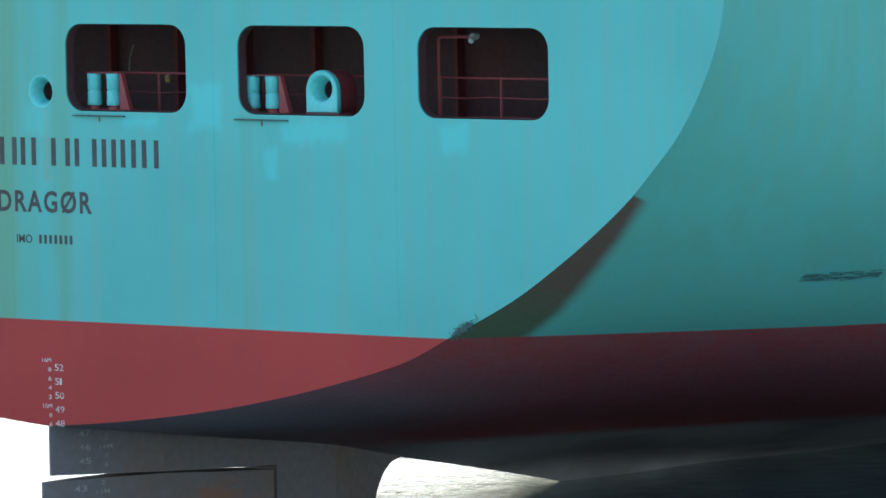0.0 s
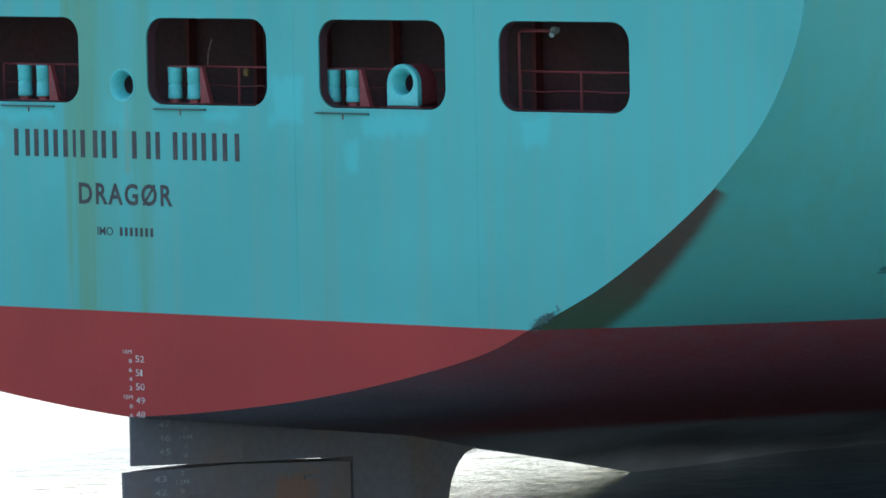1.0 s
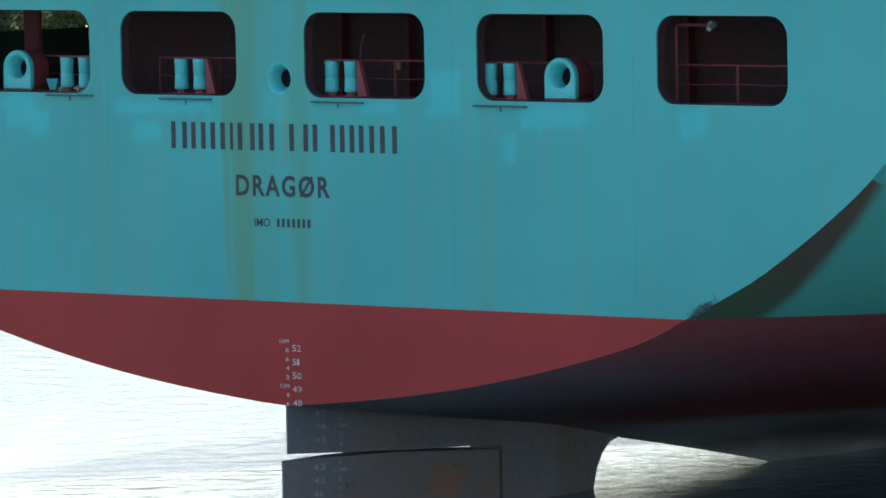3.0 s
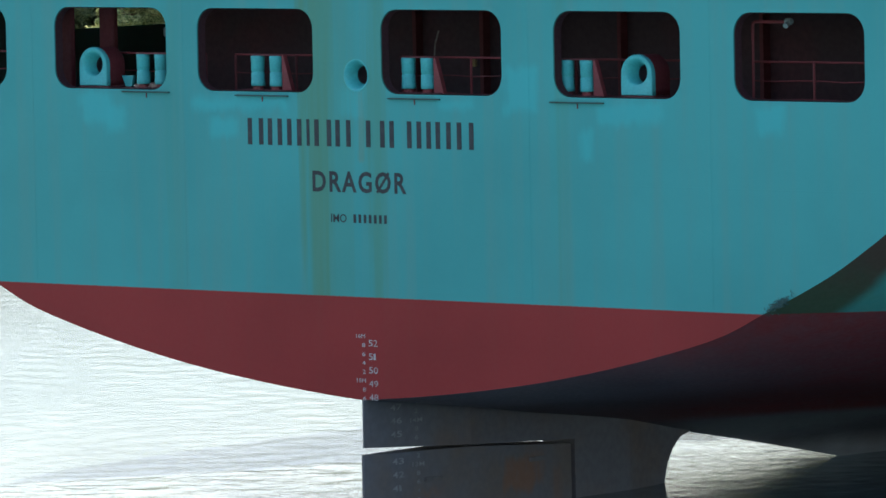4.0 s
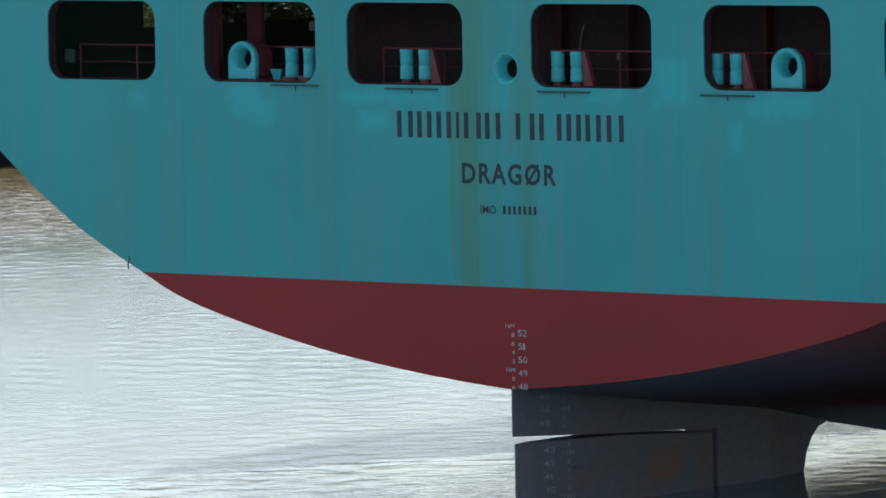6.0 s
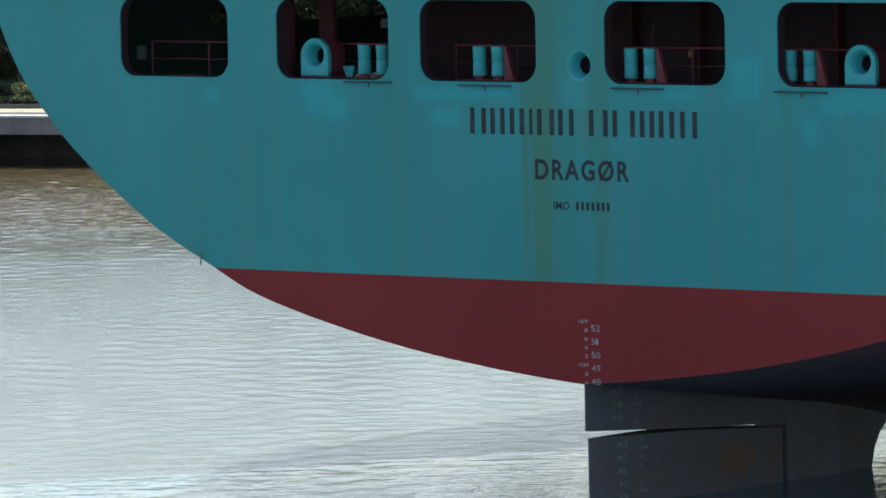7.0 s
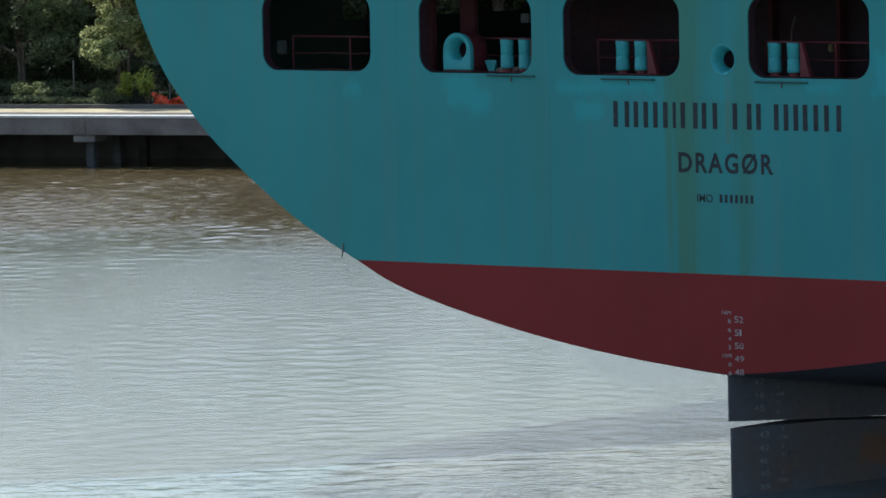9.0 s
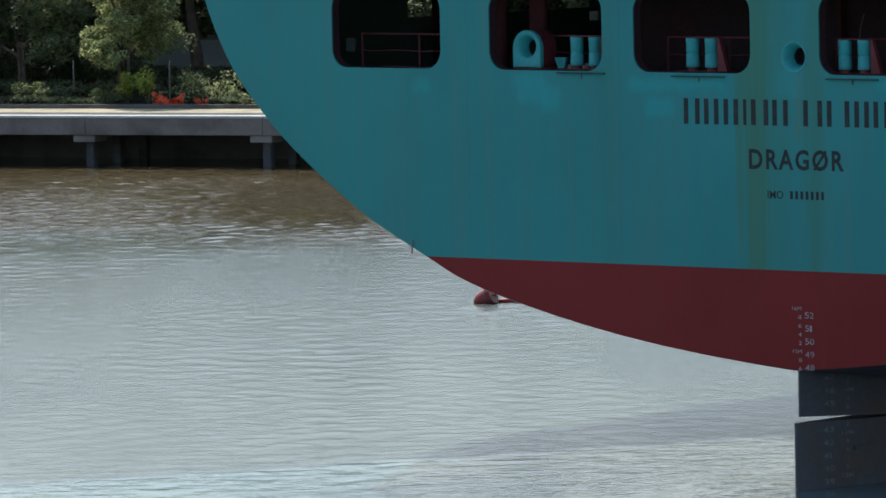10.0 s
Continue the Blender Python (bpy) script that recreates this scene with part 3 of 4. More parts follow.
def build_lettering():
    sign = tagged(new("stern_name"), "black painted lettering on the stern plate")
    sign.parent = ship
    # ship's name: plain upright bars of the letters' size
    cells = [(0, 75), (97, 165), (190, 258), (283, 297), (320, 400), (420, 492), (565, 652), (675, 778), (802, 868), (890, 960), (988, 1065)]
    for a, b in cells:
        xa, xb = -3.26 + a / 1065 * 6.63, -3.26 + b / 1065 * 6.63
        if xb - xa < 0.2:
            bar("letter_bar", xa, xb, 8.5, 9.1, M_BLACKP, sign)
        else:
            w = 0.13
            bar("letter_bar", xa, xa + w, 8.5, 9.1, M_BLACKP, sign)
            bar("letter_bar", xb - w, xb, 8.5, 9.1, M_BLACKP, sign)
    port = tagged(new("port_name"), "black painted home port lettering")
    port.parent = ship
    text_mesh("letter", "DRAG\u00d8R", M_BLACKP, port, -1.35, 1.41, 7.47, 7.96, on_stern, 0.026, 1.22)
    reg = tagged(new("registry_mark"), "small black painted registry mark")
    reg.parent = ship
    text_mesh("letter", "IMO", M_BLACKP, reg, -0.82, -0.36, 6.80, 6.99, on_stern, 0.01)
    for k in range(7):
        x = -0.16 + k * 0.15
        bar("letter_bar", x, x + 0.075, 6.80, 6.99, M_BLACKP, reg)


def skeg_half(y):
    return (0.02 + 0.46 * min(max(y, 0.0) / 3.2, 1.0)) * (1.0 if y < 9.0 else max(0.25, 1.0 - 0.32 * (y - 9.0)))


def build_draft_marks():
    marks = tagged(new("draft_marks"), "white painted draught figures beside the centreline")
    marks.parent = ship
    for n in range(48, 53):
        z = (n - 38.5) * 0.3048
        for k, ch in enumerate(str(n)):
            text_mesh("figure", ch, M_WHITEP, marks, 0.21 + 0.14 * k, (0.33 if ch != "1" else 0.27) + 0.14 * k, z - 0.072, z + 0.072, on_stern, 0.0)
    for metres, txt in ((16.0, "16M"), (15.8, "8"), (15.6, "6"), (15.4, "4"), (15.2, "2"), (15.0, "15M"), (14.8, "8"), (14.6, "6")):
        z = metres - 38.5 * 0.3048
        w = 0.26 if len(txt) > 1 else 0.09
        text_mesh("figure", txt, M_WHITEP, marks, 0.11 - w, 0.11, z - 0.045, z + 0.045, on_stern, 0.0)
    for n in (45, 46, 47):
        z = (n - 38.5) * 0.3048
        for k, ch in enumerate(str(n)):
            text_mesh("figure", ch, M_GREYP, marks, 0.78 + 0.18 * k, 0.94 + 0.18 * k, z - 0.07, z + 0.07, lambda u, v: (skeg_half(u) + 0.006, u, v), 0.01)
    for metres, txt in ((14.2, "2"), (14.4, "4"), (14.0, "14M"), (13.8, "8"), (13.6, "6")):
        z = metres - 38.5 * 0.3048
        w = 0.36 if len(txt) > 1 else 0.1
        text_mesh("figure", txt, M_GREYP, marks, 1.55 - w / 2, 1.55 + w / 2, z - 0.05, z + 0.05, lambda u, v: (skeg_half(u) + 0.006, u, v), 0.006)


def side_profile(outline, half, name, material, parent, cuts):
    """A fin on the centreplane: an outline in (y, z), sliced along y so that its thickness can follow half(y)."""
    bm = bmesh.new()
    vs = [bm.verts.new((0, y, z)) for y, z in outline]
    bm.faces.new(vs)
    for y in cuts:
        bmesh.ops.bisect_plane(bm, geom=bm.verts[:] + bm.edges[:] + bm.faces[:], plane_co=(0, y, 0), plane_no=(0, 1, 0))
    ext = bmesh.ops.extrude_face_region(bm, geom=bm.faces[:])
    moved = {g for g in ext["geom"] if isinstance(g, bmesh.types.BMVert)}
    for v in bm.verts:
        v.co.x = half(v.co.y) * (1 if v in moved else -1)
    bmesh.ops.recalc_face_normals(bm, faces=bm.faces[:])
    return part(name, bm, material, parent)


def build_skeg():
    line = [(0.0, 2.86), (0.0, 1.74), (6.95, 1.38), (7.0, -7.0), (10.2, -7.0), (10.55, -0.5), (10.62, 0.0), (10.78, 0.45), (11.05, 0.80), (11.4, 1.03), (11.8, 1.14),
            (12.3, 1.17), (12.3, 2.0), (6.0, 2.4)]
    ob = side_profile(line, skeg_half, "skeg", M_RUDDER, ship, (0.4, 0.8, 1.2, 1.6, 2.0, 2.4, 2.8, 3.2, 5, 7.5, 9, 10.5, 11.2))
    tagged(ob, label="black skeg and rudder horn under the counter")


STOCK_Y = 5.2


def rudder_half(y):
    u = (y + STOCK_Y) / 6.8
    return 0.03 + 0.50 * math.sin(min(u, 1.0) ** 0.8 * math.pi * 0.62)


rudder = new("rudder")


def build_rudder():
    rudder.parent = ship
    line = [(-STOCK_Y, -7.5), (-STOCK_Y, 1.58), (3.14 - STOCK_Y, 1.53), (6.78 - STOCK_Y, 1.29), (6.78 - STOCK_Y, -7.5)]
    ob = side_profile(line, rudder_half, "rudder_blade", M_BLADE, rudder, [k * 0.4 - STOCK_Y for k in range(1, 17)])
    tagged(ob, label="dark rudder blade with brownish stains")
    for n in (39, 40, 41, 42, 43):
        z = (n - 38.5) * 0.3048
        for k, ch in enumerate(str(n)):
            text_mesh("figure", ch, M_GREYP, rudder, 0.78 + 0.18 * k - STOCK_Y, (0.94 if ch != "1" else 0.85) + 0.18 * k - STOCK_Y, z - 0.07, z + 0.07, lambda u, v: (rudder_half(u) + 0.006, u, v), 0.01)
    for metres, txt in ((13.2, "2"), (13.0, "13M"), (12.8, "8"), (12.6, "6"), (12.4, "4"), (12.2, "2"), (12.0, "12M")):
        z = metres - 38.5 * 0.3048
        w = 0.36 if len(txt) > 1 else 0.1
        text_mesh("figure", txt, M_GREYP, rudder, 1.55 - STOCK_Y - w / 2, 1.55 - STOCK_Y + w / 2, z - 0.05, z + 0.05, lambda u, v: (rudder_half(u) + 0.006, u, v), 0.006)
    # anodes
    for y, z in ((2.0, 0.9), (5.5, 1.05)):
        bm = add_box(bmesh.new(), rudder_half(y - STOCK_Y) - 0.02, rudder_half(y - STOCK_Y) + 0.05, y - STOCK_Y - 0.3, y - STOCK_Y + 0.3, z - 0.05, z + 0.05, 0.015)
        part("anode", bm, M_RUDDER, rudder)


build_shell()
build_transom()
build_mooring_deck()
build_skeg()
build_rudder()
build_hawse()
for a, b in ((-14.3, -10.6), (-9.3, -5.6), (-4.7, -1.0), (0.3, 4.3), (5.3, 9.3), (10.17, 15.06)):
    build_rail(a, b, 1.25)
for xp in (-6.17, -2.66, 1.81, 6.34):
    build_roller_fairlead(xp - 0.42)
for xp in (-8.02, 7.97):
    build_chock(xp - 0.28)
build_lamp_pipe()
# ledges are coloured dark to stand in for their shadow line
for a, b, z in ((-3.59, -2.01, 9.61), (-7.06, -5.61, 9.645), (0.94, 2.44, 9.60), (5.57, 7.06, 9.585)):
    part("drip_ledge", add_box(bmesh.new(), a, b, -0.075, -0.004, z - 0.015, z + 0.015, 0.006), M_WEED_SHADOW, ship, "thin ledge below an opening, coloured dark for its shadow")
    part("drip_ledge_stub", add_box(bmesh.new(), (a + b) / 2 - 0.012, (a + b) / 2 + 0.012, -0.02, -0.004, z - 0.13, z - 0.02), M_RAIL, ship)
part("rod", add_tube(bmesh.new(), [(-11.72, -0.03, 5.2), (-11.72, -0.03, 5.52)], 0.02, 6), M_STEEL, ship)
part("junction_box", add_box(bmesh.new(), -14.99, -14.76, 1.4, 1.55, 10.01, 10.34, 0.02), M_LAMP, ship, "small grey junction box")
part("junction_box", add_box(bmesh.new(), -8.52, -8.25, 3.0, 3.15, 10.77, 10.99, 0.02), M_LAMP, ship, "small grey junction box")
part("gauge_box", add_box(bmesh.new(), 0.0, 0.14, 4.0, 4.1, 10.12, 10.29, 0.02), M_BRASS, ship, "small brass-coloured fitting")
part("bulkhead_lamp", add_lathe(bmesh.new(), [(0.0, 0.0), (0.05, 0.01), (0.05, 0.07), (0.02, 0.1), (0.0, 0.1)], (10.22, 0.6, 10.66), sides=12), M_LAMP, ship, "small round lamp")
part("loose_rod", add_tube(bmesh.new(), [(-1.31, 4.3, 10.35), (-1.24, 4.25, 10.62), (-1.17, 4.3, 10.92)], 0.02, 6), M_STEEL, ship, "thin pale rod against the bulkhead")
bm = bmesh.new()
vs = [bm.verts.new((x, y, z)) for y in (0.76, 0.84) for x, z in ((-7.79, 9.97), (-7.43, 9.97), (-7.5, 9.72), (-7.68, 9.72))]
for q in ((0, 1, 2, 3), (7, 6, 5, 4), (0, 4, 5, 1), (1, 5, 6, 2), (2, 6, 7, 3), (3, 7, 4, 0)):
    bm.faces.new([vs[k] for k in q])
bmesh.ops.recalc_face_normals(bm, faces=bm.faces[:])
part("gusset", bm, M_FIT, ship, "small turquoise gusset plate")
part("gusset_foot", add_box(bmesh.new(), -7.66, -7.52, 0.74, 0.86, 9.2, 9.72), M_INNER, ship)
rng = random.Random(77)
bm = bmesh.new()
for k in range(190):
    x = 11.7 + rng.gauss(0, 0.17)
    z = 5.36 + 0.55 * (x - 11.7) + rng.gauss(0, 0.05)
    l = rng.uniform(0.02, 0.06)
    a = rng.uniform(0, 3.14)
    c, d = l * math.cos(a), l * math.sin(a)
    bm.faces.new([bm.verts.new(v) for v in ((x - c, -0.03, z - d), (x + d * 0.3, -0.06, z - c * 0.3), (x + c, -0.04, z + d), (x - d * 0.3, -0.05, z + c * 0.3))])
part("weed", bm, M_WEED_SHADOW, ship, "dark dried weed at the edge of the stern", "stuff")
for x in (-9.9, -5.2, 4.95, 9.95):
    part("weld_seam", add_tube(bmesh.new(), [(x, -0.002, max(5.2, 2.9)), (x, -0.002, 13.5)], 0.006, 5), M_TRANSOM, ship)
build_lettering()
build_draft_marks()
bm = add_box(bmesh.new(), -18.6, 18.6, 0.3, 235.0, 15.9, 16.0)
for v in bm.verts:
    v.co.x = math.copysign(half_breadth(16.0, min(max(v.co.y, 0), 235.0)) - 0.05, v.co.x)
bmesh.ops.subdivide_edges(bm, edges=[e for e in bm.edges if abs(e.verts[0].co.y - e.verts[1].co.y) > 100], cuts=40)
for v in bm.verts:
    v.co.x = math.copysign(half_breadth(16.0, v.co.y) - 0.05, v.co.x)
part("main_deck", bm, M_INNER, ship, "red-brown main deck")

# ---- river ----
def stepped(lo, a, b, hi, step):
    """Coordinates with a fine step between a and b, widening quickly towards lo and hi."""
    inner = np.arange(a, b + step / 2, step)
    grow = [step * 4 * 2.2 ** k for k in range(1, 12)]
    left = [a - sum(grow[:k + 1]) for k in range(len(grow))]
    right = [inner[-1] + sum(grow[:k + 1]) for k in range(len(grow))]
    return np.array([lo] + [v for v in reversed(left) if v > lo + 1] + list(inner) + [v for v in right if v < hi - 1] + [hi])


def wave_height(x, y):
    """Wind waves of many lengths and headings; calm in the lee of the ship, low in midstream, steep off the far quay."""
    rng = np.random.RandomState(11)
    h = np.zeros_like(x)
    for k in range(64):
        length = 0.46 * (2.3 / 0.46) ** (rng.rand() ** 1.4)
        way = radians(-90 + rng.normal(0, 50))
        slope = 0.016 * (0.6 + 0.8 * rng.rand())
        kx, ky = math.tau / length * math.cos(way), math.tau / length * math.sin(way)
        group = 0.6 + 0.55 * np.sin(x * rng.uniform(-0.35, 0.35) + y * rng.uniform(-0.22, 0.22) + rng.uniform(0, 6.28))
        h += slope * length / math.tau * group * np.sin(kx * x + ky * y + rng.uniform(0, 6.28))
    lane = y - 0.43 * x + 0.5 * np.sin(0.21 * x + 0.6) + 0.3 * np.sin(0.57 * x + 1.9)
    slick = np.clip((lane - 166.2) / 1.4, 0, 1)
    wander = y + 0.29 * x + 4.0 * np.sin(0.21 * x + 0.13 * y) + 3.0 * np.sin(0.47 * x - 0.19 * y + 2.0)
    far = np.clip((wander - 236.0) / 14.0, 0, 1)
    far = far * (1 - 0.75 * np.clip((y + 0.445 * x - 283.5) / 5.0, 0, 1)) + 0.2 * np.clip((y - 190.0) / 40.0, 0, 1)
    patch = 0.85 + 0.3 * np.sin(0.16 * x - 0.10 * y + 1.0) * np.sin(0.07 * x + 0.053 * y)
    return h * (0.24 + 0.16 * slick + 0.78 * far) * patch


def build_water():
    xs = stepped(-2000.0, -22.0, 22.0, 2000.0, 0.12)
    ys = stepped(-2000.0, 112.0, 304.0, 2000.0, 0.14)
    gx, gy = np.meshgrid(xs, ys)
    inside = np.clip((23.0 - np.abs(gx)) / 1.5, 0, 1) * np.clip((gy - 110.5) / 2, 0, 1) * np.clip((306.0 - gy) / 2, 0, 1)
    gz = wave_height(gx, gy) * inside
    nx, ny = len(xs), len(ys)
    co = np.stack([gx, gy, gz], axis=-1).reshape(-1, 3).astype(np.float32)
    idx = np.arange(nx * ny).reshape(ny, nx)
    quads = np.stack([idx[:-1, :-1], idx[:-1, 1:], idx[1:, 1:], idx[1:, :-1]], axis=-1).reshape(-1, 4).astype(np.int32)
    me = bpy.data.meshes.new("water")
    me.vertices.add(len(co))
    me.vertices.foreach_set("co", co.ravel())
    me.loops.add(quads.size)
    me.loops.foreach_set("vertex_index", quads.ravel())
    me.polygons.add(len(quads))
    me.polygons.foreach_set("loop_start", np.arange(0, quads.size, 4, dtype=np.int32))
    me.polygons.foreach_set("use_smooth", np.ones(len(quads), dtype=bool))
    me.update(calc_edges=True)
    me.materials.append(M_WATER)
    return new("water", me)


water = build_water()
tagged(water, "rippled grey-brown river water reflecting a bright sky", "water", kind="structure")

# ---- near bank, under and behind the camera ----
bm = add_box(bmesh.new(), -1500, 1500, -1500, 24, -3.0, 2.4)
near_bank = part("near_bank", bm, M_CONC, None)
tagged(near_bank, "paved river bank under the viewpoint", "ground", kind="structure")
terrace = tagged(new("terrace_building"), "plain building with the flat roof terrace of the viewpoint", "building", kind="structure")
part("wall", add_box(bmesh.new(), -60, 60, -28, 4, 2.4, 14.6, 0.05), M_HALL, terrace)
part("roof_slab", add_box(bmesh.new(), -60.2, 60.2, -28.2, 4.2, 14.604, 14.85, 0.03), M_CONC, terrace)

# ---- far bank: a concrete quay on piles, with planting behind ----
QUAY = pose(-19.62, 301.4, 0, 0, 0, -24.0)
quay = tagged(new("quay"), "low concrete quay on square piles over dark water", "quay", kind="structure")
quay.matrix_basis = QUAY


def build_quay():
    # edge beams, one between each pair of pile caps
    edges = [12.95 + 8.68 * k for k in range(-16, 3)]
    for a, b in zip(edges, edges[1:]):
        part("edge_beam", add_box(bmesh.new(), a + 0.005, b - 0.005, 0.0, 0.32, 1.42, 2.16, 0.02), M_BEAM, quay)
        part("edge_kerb", add_box(bmesh.new(), a + 0.01, b - 0.01, -0.05, 1.0, 2.164, 2.27, 0.02), M_HALL, quay)
    for a in edges:
        part("pile_cap", add_box(bmesh.new(), a - 0.68, a + 0.4, 0.12, 1.3, 1.10, 1.416, 0.03), M_CONC, quay)
        for j in range(5):
            d = 0.4 + 2.6 * j
            part("pile", add_box(bmesh.new(), a - 0.2, a + 0.2, d, d + 0.4, -0.1, 1.10 if j == 0 else 1.4, 0.03), M_PILE, quay)
    part("deck_slab", add_box(bmesh.new(), edges[0], edges[-1], 1.104, 7.2, 1.5, 2.22), M_DECK, quay)
    part("dark_strip", add_box(bmesh.new(), edges[0], edges[-1], 1.11, 3.7, 2.1, 2.226), M_PILE, quay, "dark strip along the quay edge")
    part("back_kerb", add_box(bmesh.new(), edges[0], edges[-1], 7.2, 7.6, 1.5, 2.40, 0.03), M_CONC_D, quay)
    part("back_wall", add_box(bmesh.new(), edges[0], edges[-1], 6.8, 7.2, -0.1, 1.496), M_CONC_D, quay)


build_quay()
bm = bmesh.new()
# the ground runs on unseen to the right, to carry the added wood
land_line = [(-1500, 7.6), (30.3, 7.6), (34, 12), (1500, 12), (1500, 1500), (-1500, 1500)]
bm.faces.new([bm.verts.new((x, y, 2.25)) for x, y in land_line])
low_face = [bm.verts.new((x, y, -0.1)) for x, y in land_line]
bm.verts.ensure_lookup_table()
for k in range(6):
    bm.faces.new((bm.verts[k], bm.verts[6 + k], bm.verts[6 + (k + 1) % 6], bm.verts[(k + 1) % 6]))
bmesh.ops.recalc_face_normals(bm, faces=bm.faces[:])
land = part("ground", bm, M_SOIL, None)
land.matrix_basis = QUAY
tagged(land, "planted ground behind the quay", "ground", kind="structure")


def leaf_cloud(bm, rng, centre, size, count, leaf):
    """Leaves scattered through a ragged ellipsoid."""
    for _ in range(count):
        while True:
            p = Vector((rng.uniform(-1, 1), rng.uniform(-1, 1), rng.uniform(-1, 1)))
            if 0.35 < p.length < 1:
                break
        p = Vector((p.x * size[0], p.y * size[1], p.z * size[2])) + Vector(centre)
        q = Euler((rng.uniform(-0.9, 0.9), rng.uniform(-0.9, 0.9), rng.uniform(0, 6.28))).to_matrix()
        l = leaf * rng.uniform(0.6, 1.3)
        vs = [bm.verts.new(p + q @ Vector(c)) for c in ((-l, 0, 0), (0, -l * 0.45, l * 0.12), (l, 0, 0), (0, l * 0.45, l * 0.12))]
        bm.faces.new(vs)


def tree(s, d, height, spread, seed, mat, label, base=2.25, leaf=0.13, clumps=60, per=110, low=0.25, stems=1):
    rng = random.Random(seed)
    t = tagged(new("tree"), label, "tree", "trees on the far bank")
    t.matrix_basis = QUAY @ pose(s, d, base)
    bm = bmesh.new()
    lean = rng.uniform(-0.06, 0.06)
    trunk = [(lean * height * k / 6 + rng.uniform(-0.08, 0.08), rng.uniform(-0.08, 0.08), height * 0.75 * k / 6 - 0.1 * (k == 0)) for k in range(7)]
    for j in range(stems):
        off = 0.0 if stems == 1 else 0.14 * (j - (stems - 1) / 2)
        thick = 0.03 if stems == 1 else 0.011
        pts = [(x + off * (1 + 0.35 * k), y + 0.1 * off * k, z) for k, (x, y, z) in enumerate(trunk)]
        add_tube(bm, pts, 0.2, 9, [thick * height * (1.1 - 0.85 * k / 6) for k in range(7)])
    ends = []
    for k in range(14):
        h = rng.uniform(low, 0.72)
        a = rng.uniform(0, math.tau)
        r = spread * rng.uniform(0.5, 0.95) * (1.0 - 0.5 * abs(h - 0.45))
        p0 = Vector((lean * height * h, 0, height * h * 0.9))
        p2 = p0 + Vector((r * math.cos(a), r * math.sin(a), height * rng.uniform(0.05, 0.28)))
        p1 = p0.lerp(p2, 0.5) + Vector((0, 0, height * 0.05))
        add_tube(bm, [p0, p1, p2], 0.1, 6, [0.011 * height, 0.007 * height, 0.003 * height])
        ends += [p2, p1.lerp(p2, 0.5)]
    part("trunk", bm, M_BARK, t)
    bm = bmesh.new()
    for k in range(clumps):
        p = rng.choice(ends) + Vector((rng.gauss(0, 0.16), rng.gauss(0, 0.16), rng.gauss(0.02, 0.12))) * spread
        p.z = max(p.z, height * low * 0.7)
        sz = spread * rng.uniform(0.08, 0.22)
        leaf_cloud(bm, rng, p, (sz, sz, sz * rng.uniform(0.55, 1.1)), per, leaf)
    part("crown", bm, mat, t)
    return t


def bush(s, d, w, h, seed, mat, label, leaf=0.09, count=900):
    rng = random.Random(seed)
    t = tagged(new("bush"), label, "bush", "shrubs behind the quay")
    t.matrix_basis = QUAY @ pose(s, d, 2.25)
    bm = bmesh.new()
    for k in range(7):
        a = rng.uniform(0, math.tau)
        add_tube(bm, [(0, 0, -0.05), (0.2 * w * math.cos(a), 0.2 * w * math.sin(a), h * 0.4), (0.4 * w * math.cos(a), 0.3 * w * math.sin(a), h * 0.8)], 0.02, 5)
    part("branchwork", bm, M_BARK, t)
    bm = bmesh.new()
    for k in range(9):
        c = (rng.uniform(-0.36, 0.36) * w, rng.uniform(-0.3, 0.3) * w, h * rng.uniform(0.25, 0.78))
        sz = rng.uniform(0.16, 0.3)
        leaf_cloud(bm, rng, c, (w * sz, w * sz, h * sz * 0.9), count // 9, leaf)
    part("foliage", bm, mat, t)
    return t


def at_s(px, d):
    """Place along the quay of what is seen in line with a given column, d metres behind its edge."""
    return (px - 16.4 * d) / 36.9


tree(at_s(204, 11.0), 11.0, 7.6, 2.7, 5, M_LEAF, "sunlit green tree with a low spreading crown", leaf=0.10, clumps=330, per=105, low=0.27, stems=3)
tree(at_s(5, 14.5), 14.5, 9.0, 4.0, 8, M_LEAF_M, "green tree partly in shade beside the quay", leaf=0.12, clumps=300, per=90, low=0.16, stems=2)
for k, (c, d, hh, sp, sd) in enumerate(((-120, 16, 9, 4.5, 21), (-330, 15, 8, 4, 22), (-560, 16, 9, 4.5, 23), (-820, 15, 8, 4.2, 24), (-1100, 16, 9, 4.4, 25), (430, 22, 9, 4.5, 26), (570, 19, 8, 4, 27))):
    tree(at_s(c, d), d, hh, sp, sd, M_LEAF if k % 2 else M_LEAF_D, "leafy green tree on the river bank", leaf=0.15, clumps=100, per=90, low=0.2 if c < 300 else 0.55)
# tall row added so that its unseen crowns shade the undergrowth
for k in range(9):
    tree(at_s(-420 + 125 * k, 21 + k % 2), 21 + k % 2, 11.0 + 0.6 * (k % 3), 4.6, 200 + k, M_LEAF_D, "added shade tree with a high dark crown and bare trunk", leaf=0.2, clumps=150, per=80, low=0.52)
for k in range(30):
    c = -900 + 52 * k
    bush(at_s(c, 17 + 2 * (k % 3)), 17 + 2 * (k % 3), 3.2, 1.5 if 240 < c < 420 else 2.0 + 0.5 * (k % 4), 300 + k, M_LEAF_D, "dense dark undergrowth below the trees", leaf=0.12, count=1500)
